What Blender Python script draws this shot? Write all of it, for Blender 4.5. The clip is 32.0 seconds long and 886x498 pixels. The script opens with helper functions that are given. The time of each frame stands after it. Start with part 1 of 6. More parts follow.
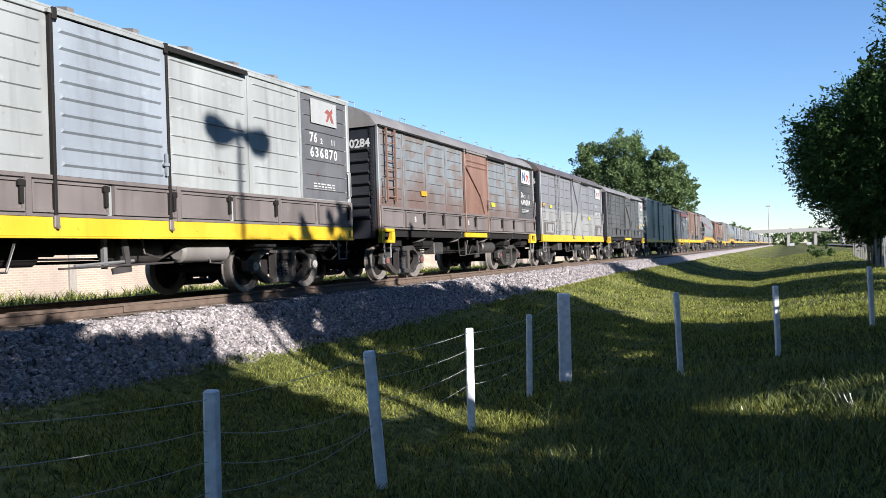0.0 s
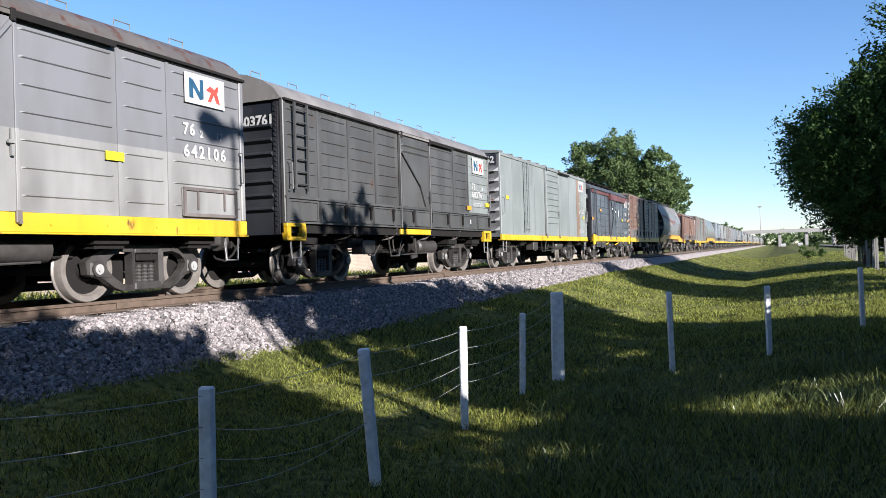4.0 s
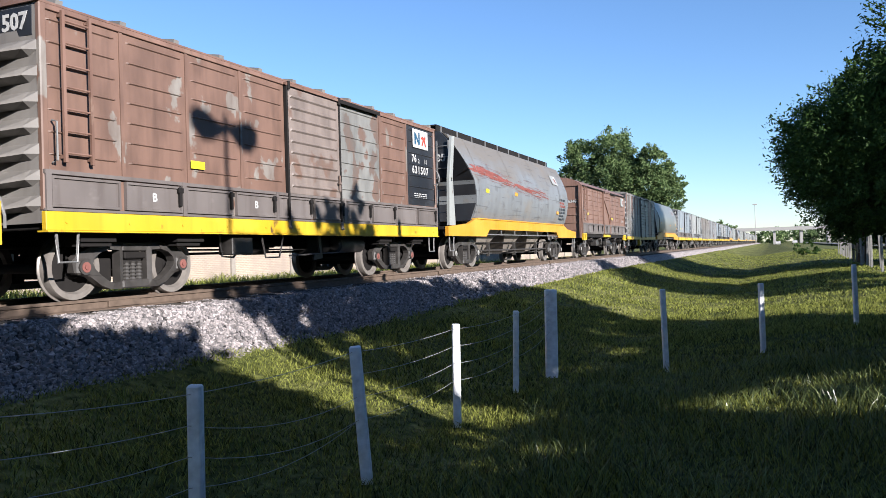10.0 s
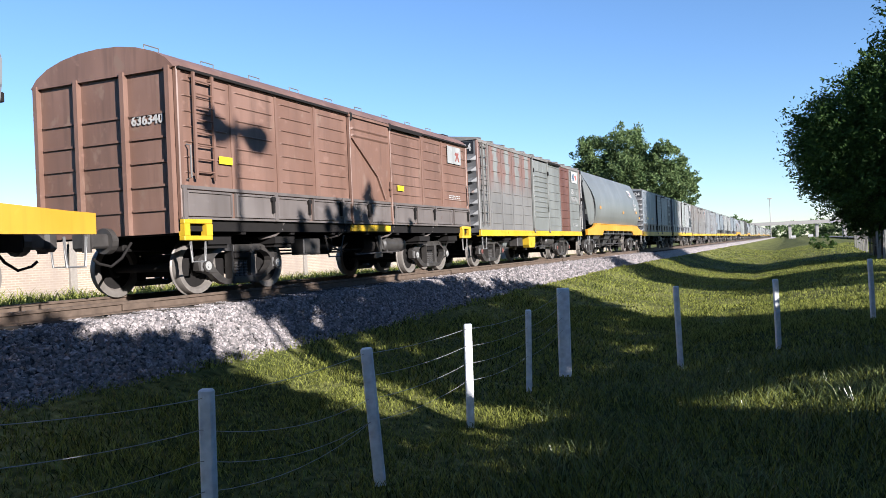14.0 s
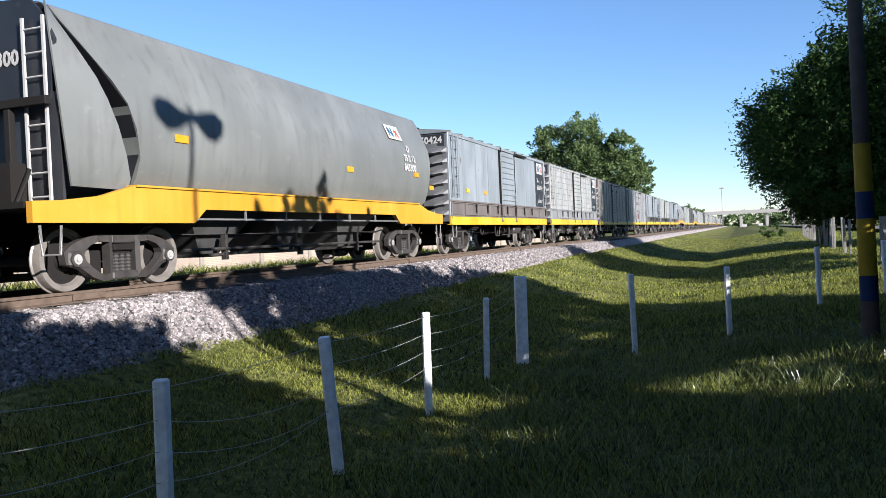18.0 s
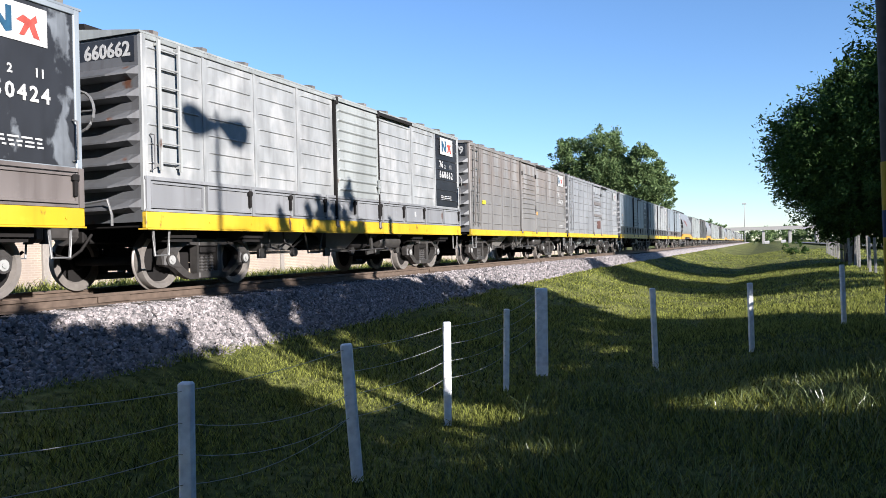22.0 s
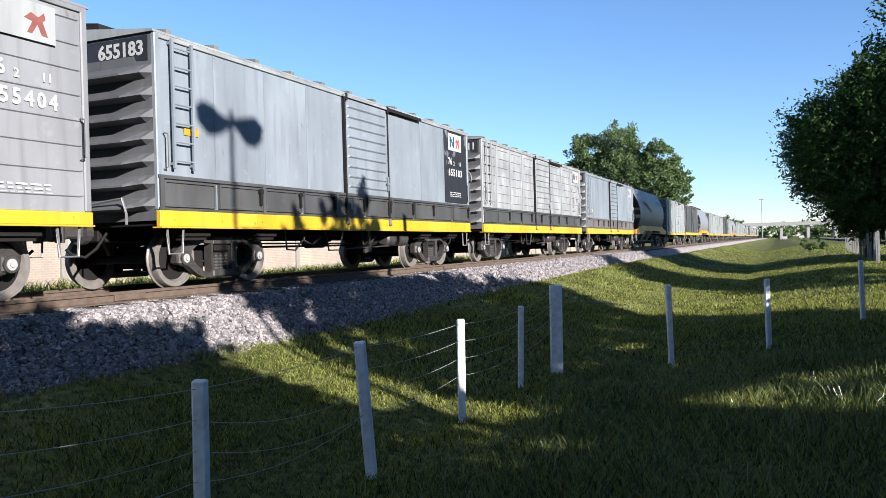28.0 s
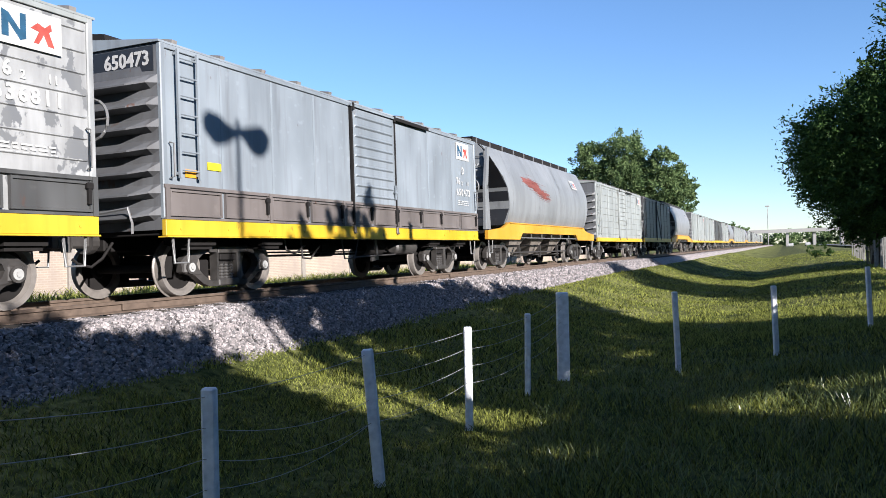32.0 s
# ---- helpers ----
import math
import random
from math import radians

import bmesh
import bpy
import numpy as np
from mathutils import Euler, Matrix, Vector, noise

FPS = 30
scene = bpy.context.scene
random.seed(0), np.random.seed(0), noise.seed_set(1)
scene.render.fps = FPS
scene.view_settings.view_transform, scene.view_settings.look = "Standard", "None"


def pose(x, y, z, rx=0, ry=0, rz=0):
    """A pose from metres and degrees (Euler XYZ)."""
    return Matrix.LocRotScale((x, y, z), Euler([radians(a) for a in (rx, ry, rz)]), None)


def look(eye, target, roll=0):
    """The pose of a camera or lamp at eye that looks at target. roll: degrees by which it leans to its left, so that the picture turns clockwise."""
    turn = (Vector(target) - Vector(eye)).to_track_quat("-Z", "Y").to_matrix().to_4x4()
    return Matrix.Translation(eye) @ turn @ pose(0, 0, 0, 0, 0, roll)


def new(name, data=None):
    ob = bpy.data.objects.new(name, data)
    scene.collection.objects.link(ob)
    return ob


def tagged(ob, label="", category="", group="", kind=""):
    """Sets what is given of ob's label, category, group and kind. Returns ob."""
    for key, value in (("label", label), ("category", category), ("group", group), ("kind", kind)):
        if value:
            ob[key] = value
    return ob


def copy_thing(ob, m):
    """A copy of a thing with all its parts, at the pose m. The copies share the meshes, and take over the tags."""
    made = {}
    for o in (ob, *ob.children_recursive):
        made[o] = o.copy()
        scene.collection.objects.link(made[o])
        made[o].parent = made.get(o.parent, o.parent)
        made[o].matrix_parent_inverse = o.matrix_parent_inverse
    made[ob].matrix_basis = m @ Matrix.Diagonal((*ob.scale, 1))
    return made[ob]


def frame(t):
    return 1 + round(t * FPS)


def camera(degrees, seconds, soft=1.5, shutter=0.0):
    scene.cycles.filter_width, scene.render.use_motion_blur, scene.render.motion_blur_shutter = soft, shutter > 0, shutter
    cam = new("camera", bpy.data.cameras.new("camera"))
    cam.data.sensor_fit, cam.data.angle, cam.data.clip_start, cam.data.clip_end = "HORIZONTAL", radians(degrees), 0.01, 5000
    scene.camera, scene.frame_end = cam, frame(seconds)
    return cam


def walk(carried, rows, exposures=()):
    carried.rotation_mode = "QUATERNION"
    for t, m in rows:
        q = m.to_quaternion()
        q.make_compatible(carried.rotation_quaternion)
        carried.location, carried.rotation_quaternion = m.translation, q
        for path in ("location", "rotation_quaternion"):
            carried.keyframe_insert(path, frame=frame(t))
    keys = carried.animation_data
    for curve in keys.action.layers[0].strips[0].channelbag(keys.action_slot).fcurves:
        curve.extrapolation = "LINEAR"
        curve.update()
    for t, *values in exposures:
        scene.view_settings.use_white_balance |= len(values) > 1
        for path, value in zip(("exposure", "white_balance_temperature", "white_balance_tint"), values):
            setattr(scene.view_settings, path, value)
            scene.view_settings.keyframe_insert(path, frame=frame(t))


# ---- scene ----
cam = camera(58.5, 32.0, soft=0.55)
# seconds; yaw, pitch, lean and place of the hand-held camera
TURNS = [
    (0, 23.47, 0.43, 1.97, -0.012, -0.015, 1.602),
    (0.5, 23.60, 0.82, 2.03, -0.022, -0.051, 1.597),
    (1, 22.73, 0.95, 1.45, -0.021, -0.042, 1.599),
    (1.5, 23.17, 0.93, 1.84, -0.018, -0.047, 1.589),
    (2, 23.90, 0.67, 1.71, -0.013, -0.020, 1.600),
    (2.5, 23.45, 0.73, 1.65, -0.014, -0.010, 1.600),
    (3, 23.16, 0.38, 1.55, -0.012, -0.013, 1.600),
    (3.5, 22.92, 0.33, 1.63, -0.021, -0.043, 1.601),
    (5.5, 23.23, 0.11, 1.80, -0.010, -0.021, 1.597),
    (6, 23.34, 0.05, 1.81, -0.007, -0.015, 1.601),
    (6.5, 23.31, 0.04, 1.81, -0.018, -0.025, 1.598),
    (7, 22.66, 0.63, 2.60, -0.021, -0.037, 1.595),
    (7.5, 22.67, 1.38, 0.61, -0.029, -0.030, 1.594),
    (8, 24.13, 0.84, 1.31, -0.033, -0.025, 1.593),
    (8.5, 24.77, 0.55, 0.40, -0.028, -0.026, 1.598),
    (9, 24.07, 0.73, 0.80, -0.022, -0.034, 1.594),
    (9.5, 22.35, 0.79, 1.52, -0.001, 0.003, 1.601),
    (10, 22.62, 0.14, 1.68, -0.004, 0.002, 1.594),
    (10.5, 21.08, 0.30, 2.26, 0.003, 0.012, 1.603),
    (11, 17.01, -0.84, 4.22, 0.026, 0.027, 1.599),
    (11.5, 19.48, -0.12, 3.56, 0.006, 0.019, 1.598),
    (12, 21.47, -0.54, 2.45, 0.008, 0.025, 1.599),
    (12.5, 22.09, -0.40, 2.63, 0.013, 0.030, 1.599),
    (13, 22.60, -0.19, 3.15, 0.009, 0.027, 1.600),
    (13.5, 23.23, -0.06, 2.97, 0.017, 0.029, 1.611),
    (15.5, 23.41, 0.35, 0.97, 0.001, 0.011, 1.603),
    (16, 23.35, 0.06, 0.81, 0.002, 0.016, 1.597),
    (16.5, 23.19, 0.17, 0.90, 0.002, 0.018, 1.599),
    (17, 23.09, 0.08, 0.70, 0.002, 0.012, 1.598),
    (17.5, 22.77, -0.34, 0.75, 0.007, 0.020, 1.603),
    (18, 20.53, -0.86, 2.48, 0.016, 0.021, 1.604),
    (18.5, 22.08, -0.71, 2.92, 0.009, 0.019, 1.601),
    (19, 22.73, -1.15, 3.07, 0.006, 0.016, 1.598),
    (19.5, 21.86, -1.42, 2.76, 0.010, 0.015, 1.598),
    (20, 22.08, -1.45, 2.30, 0.007, 0.020, 1.598),
    (20.5, 22.43, -0.94, 1.33, 0.000, 0.012, 1.593),
    (21, 23.91, -0.04, 1.26, 0.010, 0.003, 1.611),
    (21.5, 22.86, 0.15, 0.40, 0.005, 0.008, 1.601),
    (22, 21.93, -0.07, 1.33, -0.009, -0.013, 1.602),
    (22.5, 22.05, -0.18, 1.83, -0.013, -0.036, 1.591),
    (23, 22.07, -0.97, 1.98, 0.002, 0.016, 1.602),
    (23.5, 22.50, -0.65, 1.90, 0.004, 0.008, 1.602),
    (24, 22.39, -0.47, 1.90, 0.006, 0.010, 1.598),
    (24.5, 23.10, -0.11, 2.22, 0.003, 0.008, 1.601),
    (26.5, 24.12, -0.17, 2.00, 0.007, 0.004, 1.603),
    (27, 24.27, -0.35, 1.71, 0.005, 0.000, 1.597),
    (27.5, 24.47, -0.39, 1.84, 0.001, 0.001, 1.601),
    (28, 23.03, -0.25, 1.57, 0.002, 0.008, 1.602),
    (28.5, 23.77, -0.14, 1.52, 0.001, 0.007, 1.603),
    (29, 23.90, -0.08, 1.52, 0.005, 0.006, 1.603),
    (29.5, 23.90, -0.06, 1.84, 0.007, 0.008, 1.602),
    (30, 23.72, 0.01, 1.89, 0.005, 0.010, 1.601),
    (30.5, 23.81, 0.17, 2.03, -0.000, -0.016, 1.606),
    (31, 23.70, 0.46, 2.04, -0.002, -0.015, 1.600),
    (31.5, 23.57, 0.37, 1.99, -0.006, -0.019, 1.596),
    (32, 23.41, 0.37, 1.82, -0.003, -0.018, 1.597),
]
walk(cam, [(t, pose(x, y, z, 90 + p, r, a)) for t, a, p, r, x, y, z in TURNS], [(0.0, 1.6, 5750, 14), (32.0, 1.6, 5750, 14)])

# ---- light ----
SUN_AZ, SUN_EL = radians(27), radians(20)
TO_SUN = Vector((math.cos(SUN_AZ) * math.cos(SUN_EL), -math.sin(SUN_AZ) * math.cos(SUN_EL), math.sin(SUN_EL)))
world = bpy.data.worlds.new("world")
scene.world = world
world.use_nodes = True
wn = world.node_tree.nodes
sky = wn.new("ShaderNodeTexSky")
sky.sky_type = "NISHITA"
sky.sun_disc = False
sky.sun_elevation = SUN_EL
sky.sun_rotation = math.atan2(TO_SUN.x, TO_SUN.y)
sky.air_density, sky.dust_density, sky.ozone_density = 1.0, 0.0, 4.0
wn["Background"].inputs[1].default_value = 0.058
world.node_tree.links.new(sky.outputs[0], wn["Background"].inputs[0])
sun = new("sun", bpy.data.lights.new("sun", "SUN"))
sun.data.energy, sun.data.angle, sun.data.color = 5.0, radians(0.55), (1.0, 0.9, 0.76)
sun.matrix_basis = look(TO_SUN * 60, (0, 0, 0))


# ---- materials ----
def node_mat(name):
    m = bpy.data.materials.new(name)
    m.use_nodes = True
    nt = m.node_tree
    return m, nt.nodes, nt.links, nt.nodes["Principled BSDF"]


def noise_fac(nodes, links, scale, lo, hi, detail=4.0, stretch=(1, 1, 1), coord="Object", spread=0.0):
    tc, mp, tx, rp = (nodes.new("ShaderNode" + k) for k in ("TexCoord", "Mapping", "TexNoise", "ValToRGB"))
    mp.inputs["Scale"].default_value = stretch
    links.new(tc.outputs[coord], mp.inputs[0])
    if spread:
        oi, mu = nodes.new("ShaderNodeObjectInfo"), nodes.new("ShaderNodeMath")
        mu.operation, mu.inputs[1].default_value = "MULTIPLY", spread
        links.new(oi.outputs["Random"], mu.inputs[0])
        links.new(mu.outputs[0], mp.inputs["Location"])
    tx.inputs["Scale"].default_value, tx.inputs["Detail"].default_value = scale, detail
    links.new(mp.outputs[0], tx.inputs["Vector"])
    rp.color_ramp.elements[0].position, rp.color_ramp.elements[1].position = lo, hi
    links.new(tx.outputs[0], rp.inputs[0])
    return rp.outputs[0], tx.outputs[0]


def mixed(nodes, links, fac, a, b):
    mx = nodes.new("ShaderNodeMix")
    mx.data_type = "RGBA"
    links.new(fac, mx.inputs[0])
    for sock, v in ((mx.inputs[6], a), (mx.inputs[7], b)):
        if isinstance(v, tuple):
            sock.default_value = (*v, 1)
        else:
            links.new(v, sock)
    return mx.outputs[2]


def scaled(nodes, links, fac, k):
    mu = nodes.new("ShaderNodeMath")
    mu.operation, mu.inputs[1].default_value = "MULTIPLY", k
    links.new(fac, mu.inputs[0])
    return mu.outputs[0]


def bumped(nodes, links, bsdf, height, strength, dist=0.01):
    b = nodes.new("ShaderNodeBump")
    b.inputs["Strength"].default_value, b.inputs["Distance"].default_value = strength, dist
    links.new(height, b.inputs["Height"])
    links.new(b.outputs[0], bsdf.inputs["Normal"])


def paint(name, col, rust=(0.13, 0.06, 0.035), rusty=0.68, dirt=0.62, rough=0.5, fine=0.5):
    """Weathered wagon paint: grime runs, blotches of other shade, scuffs, rust spots with runs below them."""
    m, n, l, b = node_mat(name)
    streak, _ = noise_fac(n, l, 1.1, 0.42, 0.85, 6, (1.0, 1.3, 0.3), spread=40)
    runs, _ = noise_fac(n, l, 7.0, 0.52, 0.8, 5, (1, 1, 0.09), spread=21)
    blotch, _ = noise_fac(n, l, 0.7, 0.35, 0.7, 3, spread=31)
    scuff, _ = noise_fac(n, l, 6.0, 0.62, 0.72, 10, (1, 0.7, 1), spread=53)
    spots, raw = noise_fac(n, l, 4.0, rusty, rusty + 0.07, 9, (1, 1, 0.6), spread=17)
    col, rust = tuple(c * 0.41 for c in col), tuple(c * 0.5 for c in rust)
    dark = tuple(c * dirt for c in col)
    pale = tuple(min(1, c * 1.18 + 0.015) for c in col)
    c = mixed(n, l, blotch, col, pale)
    c = mixed(n, l, streak, c, dark)
    c = mixed(n, l, scaled(n, l, runs, fine), c, tuple(v * 0.55 + w * 0.2 for v, w in zip(dark, rust)))
    c = mixed(n, l, scaled(n, l, scuff, fine * 0.5), c, tuple(min(1, v * 1.3 + 0.01) for v in pale))
    c = mixed(n, l, spots, c, rust)
    l.new(c, b.inputs["Base Color"])
    b.inputs["Roughness"].default_value = rough
    bumped(n, l, b, raw, 0.12)
    return m


def two_tone(name, col, other, lo=0.46, hi=0.62, scale=0.7):
    """Paint of one colour flaked or patched through to another."""
    m, n, l, b = node_mat(name)
    k = 0.41
    patch, _ = noise_fac(n, l, scale, lo, hi, 10, (1, 0.8, 0.6), spread=29)
    grime, raw = noise_fac(n, l, 3.0, 0.4, 0.85, 8, (1, 1, 0.5), spread=13)
    runs, _ = noise_fac(n, l, 7.0, 0.52, 0.8, 5, (1, 1, 0.09), spread=21)
    c = mixed(n, l, patch, tuple(v * k for v in col), tuple(v * k for v in other))
    c = mixed(n, l, grime, c, tuple(v * k * 0.5 for v in col))
    c = mixed(n, l, scaled(n, l, runs, 0.5), c, tuple(v * k * 0.4 for v in col))
    l.new(c, b.inputs["Base Color"])
    b.inputs["Roughness"].default_value = 0.55
    bumped(n, l, b, raw, 0.12)
    return m


def blocked(name, col, block, low, mid=0.52, half=0.2, top=2.5):
    """Paint with an upright faded block in the middle of every panel's upper half, ragged at its edges."""
    m, n, l, b = node_mat(name)
    k = 0.41
    tc, sp = n.new("ShaderNodeTexCoord"), n.new("ShaderNodeSeparateXYZ")
    l.new(tc.outputs["Object"], sp.inputs[0])
    _, rag = noise_fac(n, l, 5.0, 0.3, 0.7, 8, (1, 1, 0.5), spread=37)
    grime, raw = noise_fac(n, l, 1.6, 0.42, 0.8, 8, (1, 1, 0.4), spread=13)
    runs, _ = noise_fac(n, l, 7.0, 0.5, 0.8, 5, (1, 1, 0.09), spread=21)

    def step(kind, a, v):
        q = n.new("ShaderNodeMath")
        q.operation = kind
        for sock, w in zip(q.inputs, (a, v)):
            if isinstance(w, float):
                sock.default_value = w
            else:
                l.new(w, sock)
        return q.outputs[0]
    off = step("ABSOLUTE", step("SUBTRACT", sp.outputs["Y"], mid), 0.0)
    wob = step("MULTIPLY", step("SUBTRACT", rag, 0.5), 0.5)
    side = n.new("ShaderNodeMapRange")
    side.inputs["From Min"].default_value, side.inputs["From Max"].default_value = half + 0.05, half - 0.05
    l.new(step("ADD", off, wob), side.inputs["Value"])
    up = n.new("ShaderNodeMapRange")
    up.inputs["From Min"].default_value, up.inputs["From Max"].default_value = top - 0.35, top + 0.35
    l.new(step("ADD", sp.outputs["Z"], wob), up.inputs["Value"])
    c = mixed(n, l, up.outputs[0], tuple(v * k for v in low), tuple(v * k for v in col))
    c = mixed(n, l, step("MULTIPLY", side.outputs[0], up.outputs[0]), c, tuple(v * k for v in block))
    c = mixed(n, l, scaled(n, l, grime, 0.7), c, tuple(v * k * 0.6 for v in low))
    c = mixed(n, l, scaled(n, l, runs, 0.5), c, tuple(v * k * 0.4 for v in low))
    l.new(c, b.inputs["Base Color"])
    b.inputs["Roughness"].default_value = 0.55
    bumped(n, l, b, raw, 0.12)
    return m


def plain(name, col, rough=0.6, metal=0.0, vary=0.25, scale=9.0, bump=0.15):
    m, n, l, b = node_mat(name)
    col = tuple(c * 0.54 for c in col)
    f, raw = noise_fac(n, l, scale, 0.3, 0.75, 6, spread=23)
    l.new(mixed(n, l, f, col, tuple(c * (1 - vary) for c in col)), b.inputs["Base Color"])
    b.inputs["Roughness"].default_value, b.inputs["Metallic"].default_value = rough, metal
    b.inputs["Specular IOR Level"].default_value = 0.2 if rough > 0.55 else 0.5
    bumped(n, l, b, raw, bump)
    return m


M = {
    "pale": paint("pale_grey_paint", (0.47, 0.50, 0.48)),
    "grey": paint("green_grey_paint", (0.32, 0.355, 0.34), rusty=0.76, dirt=0.86),
    "blue": paint("blue_grey_paint", (0.35, 0.40, 0.44), dirt=0.7, rusty=0.7),
    "white": paint("whitish_paint", (0.58, 0.60, 0.58), dirt=0.6),
    "silver": paint("silver_grey_paint", (0.36, 0.37, 0.38), dirt=0.7),
    "brown": paint("brown_paint", (0.31, 0.175, 0.125), rust=(0.30, 0.20, 0.15), rusty=0.63, fine=0.8),
    "rustgrey": paint("rusted_grey_paint", (0.235, 0.26, 0.265), rust=(0.14, 0.085, 0.06), rusty=0.56),
    "flap": paint("grimy_brown_paint", (0.23, 0.20, 0.185), rusty=0.7),
    "dark": paint("dark_grey_paint", (0.10, 0.102, 0.10), rusty=0.68),
    "navy": paint("navy_paint", (0.10, 0.11, 0.132), rusty=0.72, rough=0.35),
    "maroon": paint("maroon_paint", (0.17, 0.045, 0.04), rusty=0.72),
    "taupe": paint("taupe_paint", (0.32, 0.30, 0.275), rust=(0.20, 0.15, 0.12), rusty=0.66),
    "patchy": blocked("grey_blocks_in_primer_paint", (0.33, 0.20, 0.165), (0.37, 0.395, 0.375), (0.32, 0.315, 0.30)),
    "oldgrey": paint("old_green_grey_paint", (0.27, 0.285, 0.265), rusty=0.72, dirt=0.7, fine=0.35),
    "stainbrown": paint("brown_stained_paint", (0.34, 0.235, 0.165), rusty=0.6, dirt=0.75),
    "fadedblocks": blocked("pale_blocks_in_taupe_paint", (0.345, 0.305, 0.275), (0.44, 0.43, 0.41), (0.325, 0.315, 0.30)),
    "peeling": two_tone("peeling_white_paint", (0.53, 0.55, 0.545), (0.64, 0.65, 0.635), 0.5, 0.58, 2.4),
    "flaked": two_tone("flaked_white_paint", (0.60, 0.61, 0.60), (0.24, 0.25, 0.26), 0.56, 0.58, 4.5),
    "browngrey": two_tone("brown_over_grey_paint", (0.31, 0.185, 0.135), (0.42, 0.385, 0.34), 0.59, 0.61, 2.2),
    "greyflake": two_tone("grey_flaked_to_brown_paint", (0.37, 0.37, 0.345), (0.26, 0.17, 0.13), 0.53, 0.56, 2.6),
    "worndoor": two_tone("worn_taupe_door_paint", (0.38, 0.31, 0.27), (0.28, 0.18, 0.135), 0.55, 0.6, 2.4),
    "redbrown": paint("red_brown_primer", (0.19, 0.075, 0.05), rusty=0.7),
    "roof": paint("sooty_roof_paint", (0.17, 0.15, 0.13), rusty=0.55),
    "yellow": paint("yellow_paint", (0.95, 0.62, 0.015), rusty=0.66, dirt=0.75, fine=0.35),
    "orange": paint("orange_paint", (0.92, 0.46, 0.025), rusty=0.7, dirt=0.85, fine=0.35),
    # Dirty ends, darkened further so the undersides of the ribs look shaded.
    "endgrey": paint("sooty_shaded_end_paint", (0.165, 0.17, 0.178), rusty=0.66, dirt=0.6),
    "charcoal": paint("charcoal_paint", (0.245, 0.262, 0.25), rusty=0.85, dirt=0.93, rough=0.4),
    "chute": paint("dusty_chute_paint", (0.33, 0.29, 0.245), rusty=0.68),
    "hopper": paint("faded_hopper_paint", (0.34, 0.36, 0.37), rusty=0.8, dirt=0.72),
    # Black of the panels; also the hopper ends' shade put into colour.
    "black": paint("black_panel_and_shade", (0.022, 0.026, 0.034), rusty=0.78, rough=0.45),
    # Black fittings; beneath the wagons the shade is put into this colour.
    "frame": plain("sooty_underframe", (0.018, 0.016, 0.015), 0.8),
    "bogie": plain("grey_cast_steel", (0.074, 0.068, 0.063), 0.5, 0.0, 0.5, 7.0),
    "wheel": plain("dusty_wheel_steel", (0.32, 0.29, 0.26), 0.45, 0.2, 0.3),
    "tread": plain("worn_tread_steel", (0.42, 0.40, 0.38), 0.3, 0.8, 0.2),
    "cap": plain("red_axle_cap", (0.30, 0.12, 0.10), 0.5),
    "capw": plain("pale_axle_cap", (0.5, 0.5, 0.48), 0.5),
    "spring": plain("spring_steel", (0.085, 0.08, 0.075), 0.5),
    "letter": plain("white_lettering", (0.68, 0.68, 0.66), 0.6, 0, 0.3, 20),
    "sign": plain("white_emblem_panel", (0.74, 0.73, 0.70), 0.55, 0, 0.35, 6),
    "logoblue": plain("blue_emblem_paint", (0.03, 0.12, 0.22), 0.5, 0, 0.4),
    "logored": plain("red_emblem_paint", (0.6, 0.10, 0.07), 0.5, 0, 0.4),
    "mark": plain("orange_reflector", (0.95, 0.42, 0.02), 0.35),
    "marky": plain("yellow_reflector", (0.92, 0.78, 0.03), 0.35),
    "red": plain("red_board", (0.6, 0.09, 0.07), 0.5),
    "galv": plain("pale_steel", (0.30, 0.30, 0.295), 0.5, 0.3),
    "rail": plain("rusty_rail", (0.19, 0.14, 0.105), 0.7, 0, 0.4),
    "sleeper": plain("weathered_sleeper", (0.13, 0.115, 0.10), 0.85, 0, 0.45),
    "post": plain("whitewashed_concrete", (1.66, 1.68, 1.7), 0.8, 0, 0.3, 14, 0.4),
    "stake": plain("weathered_pale_wood", (0.38, 0.37, 0.34), 0.85, 0, 0.4, 14, 0.4),
    "wire": plain("fence_wire", (0.6, 0.6, 0.57), 0.5, 0.3),
    "bark": plain("tree_bark", (0.10, 0.075, 0.055), 0.9, 0, 0.5, 12, 0.8),
    "concrete": plain("bridge_concrete", (0.55, 0.53, 0.50), 0.85),
    "poleyellow": plain("yellow_pole_paint", (0.62, 0.44, 0.03), 0.6),
    "poleblue": plain("blue_pole_paint", (0.03, 0.07, 0.20), 0.6),
    "wood": plain("grey_pole_wood", (0.17, 0.145, 0.125), 0.85),
    "mortar": plain("cement_mortar", (0.42, 0.38, 0.33), 0.9),
    "asphalt": plain("asphalt", (0.22, 0.22, 0.22), 0.85),
    "graffiti": plain("red_spray_paint", (0.33, 0.115, 0.095), 0.6),
}


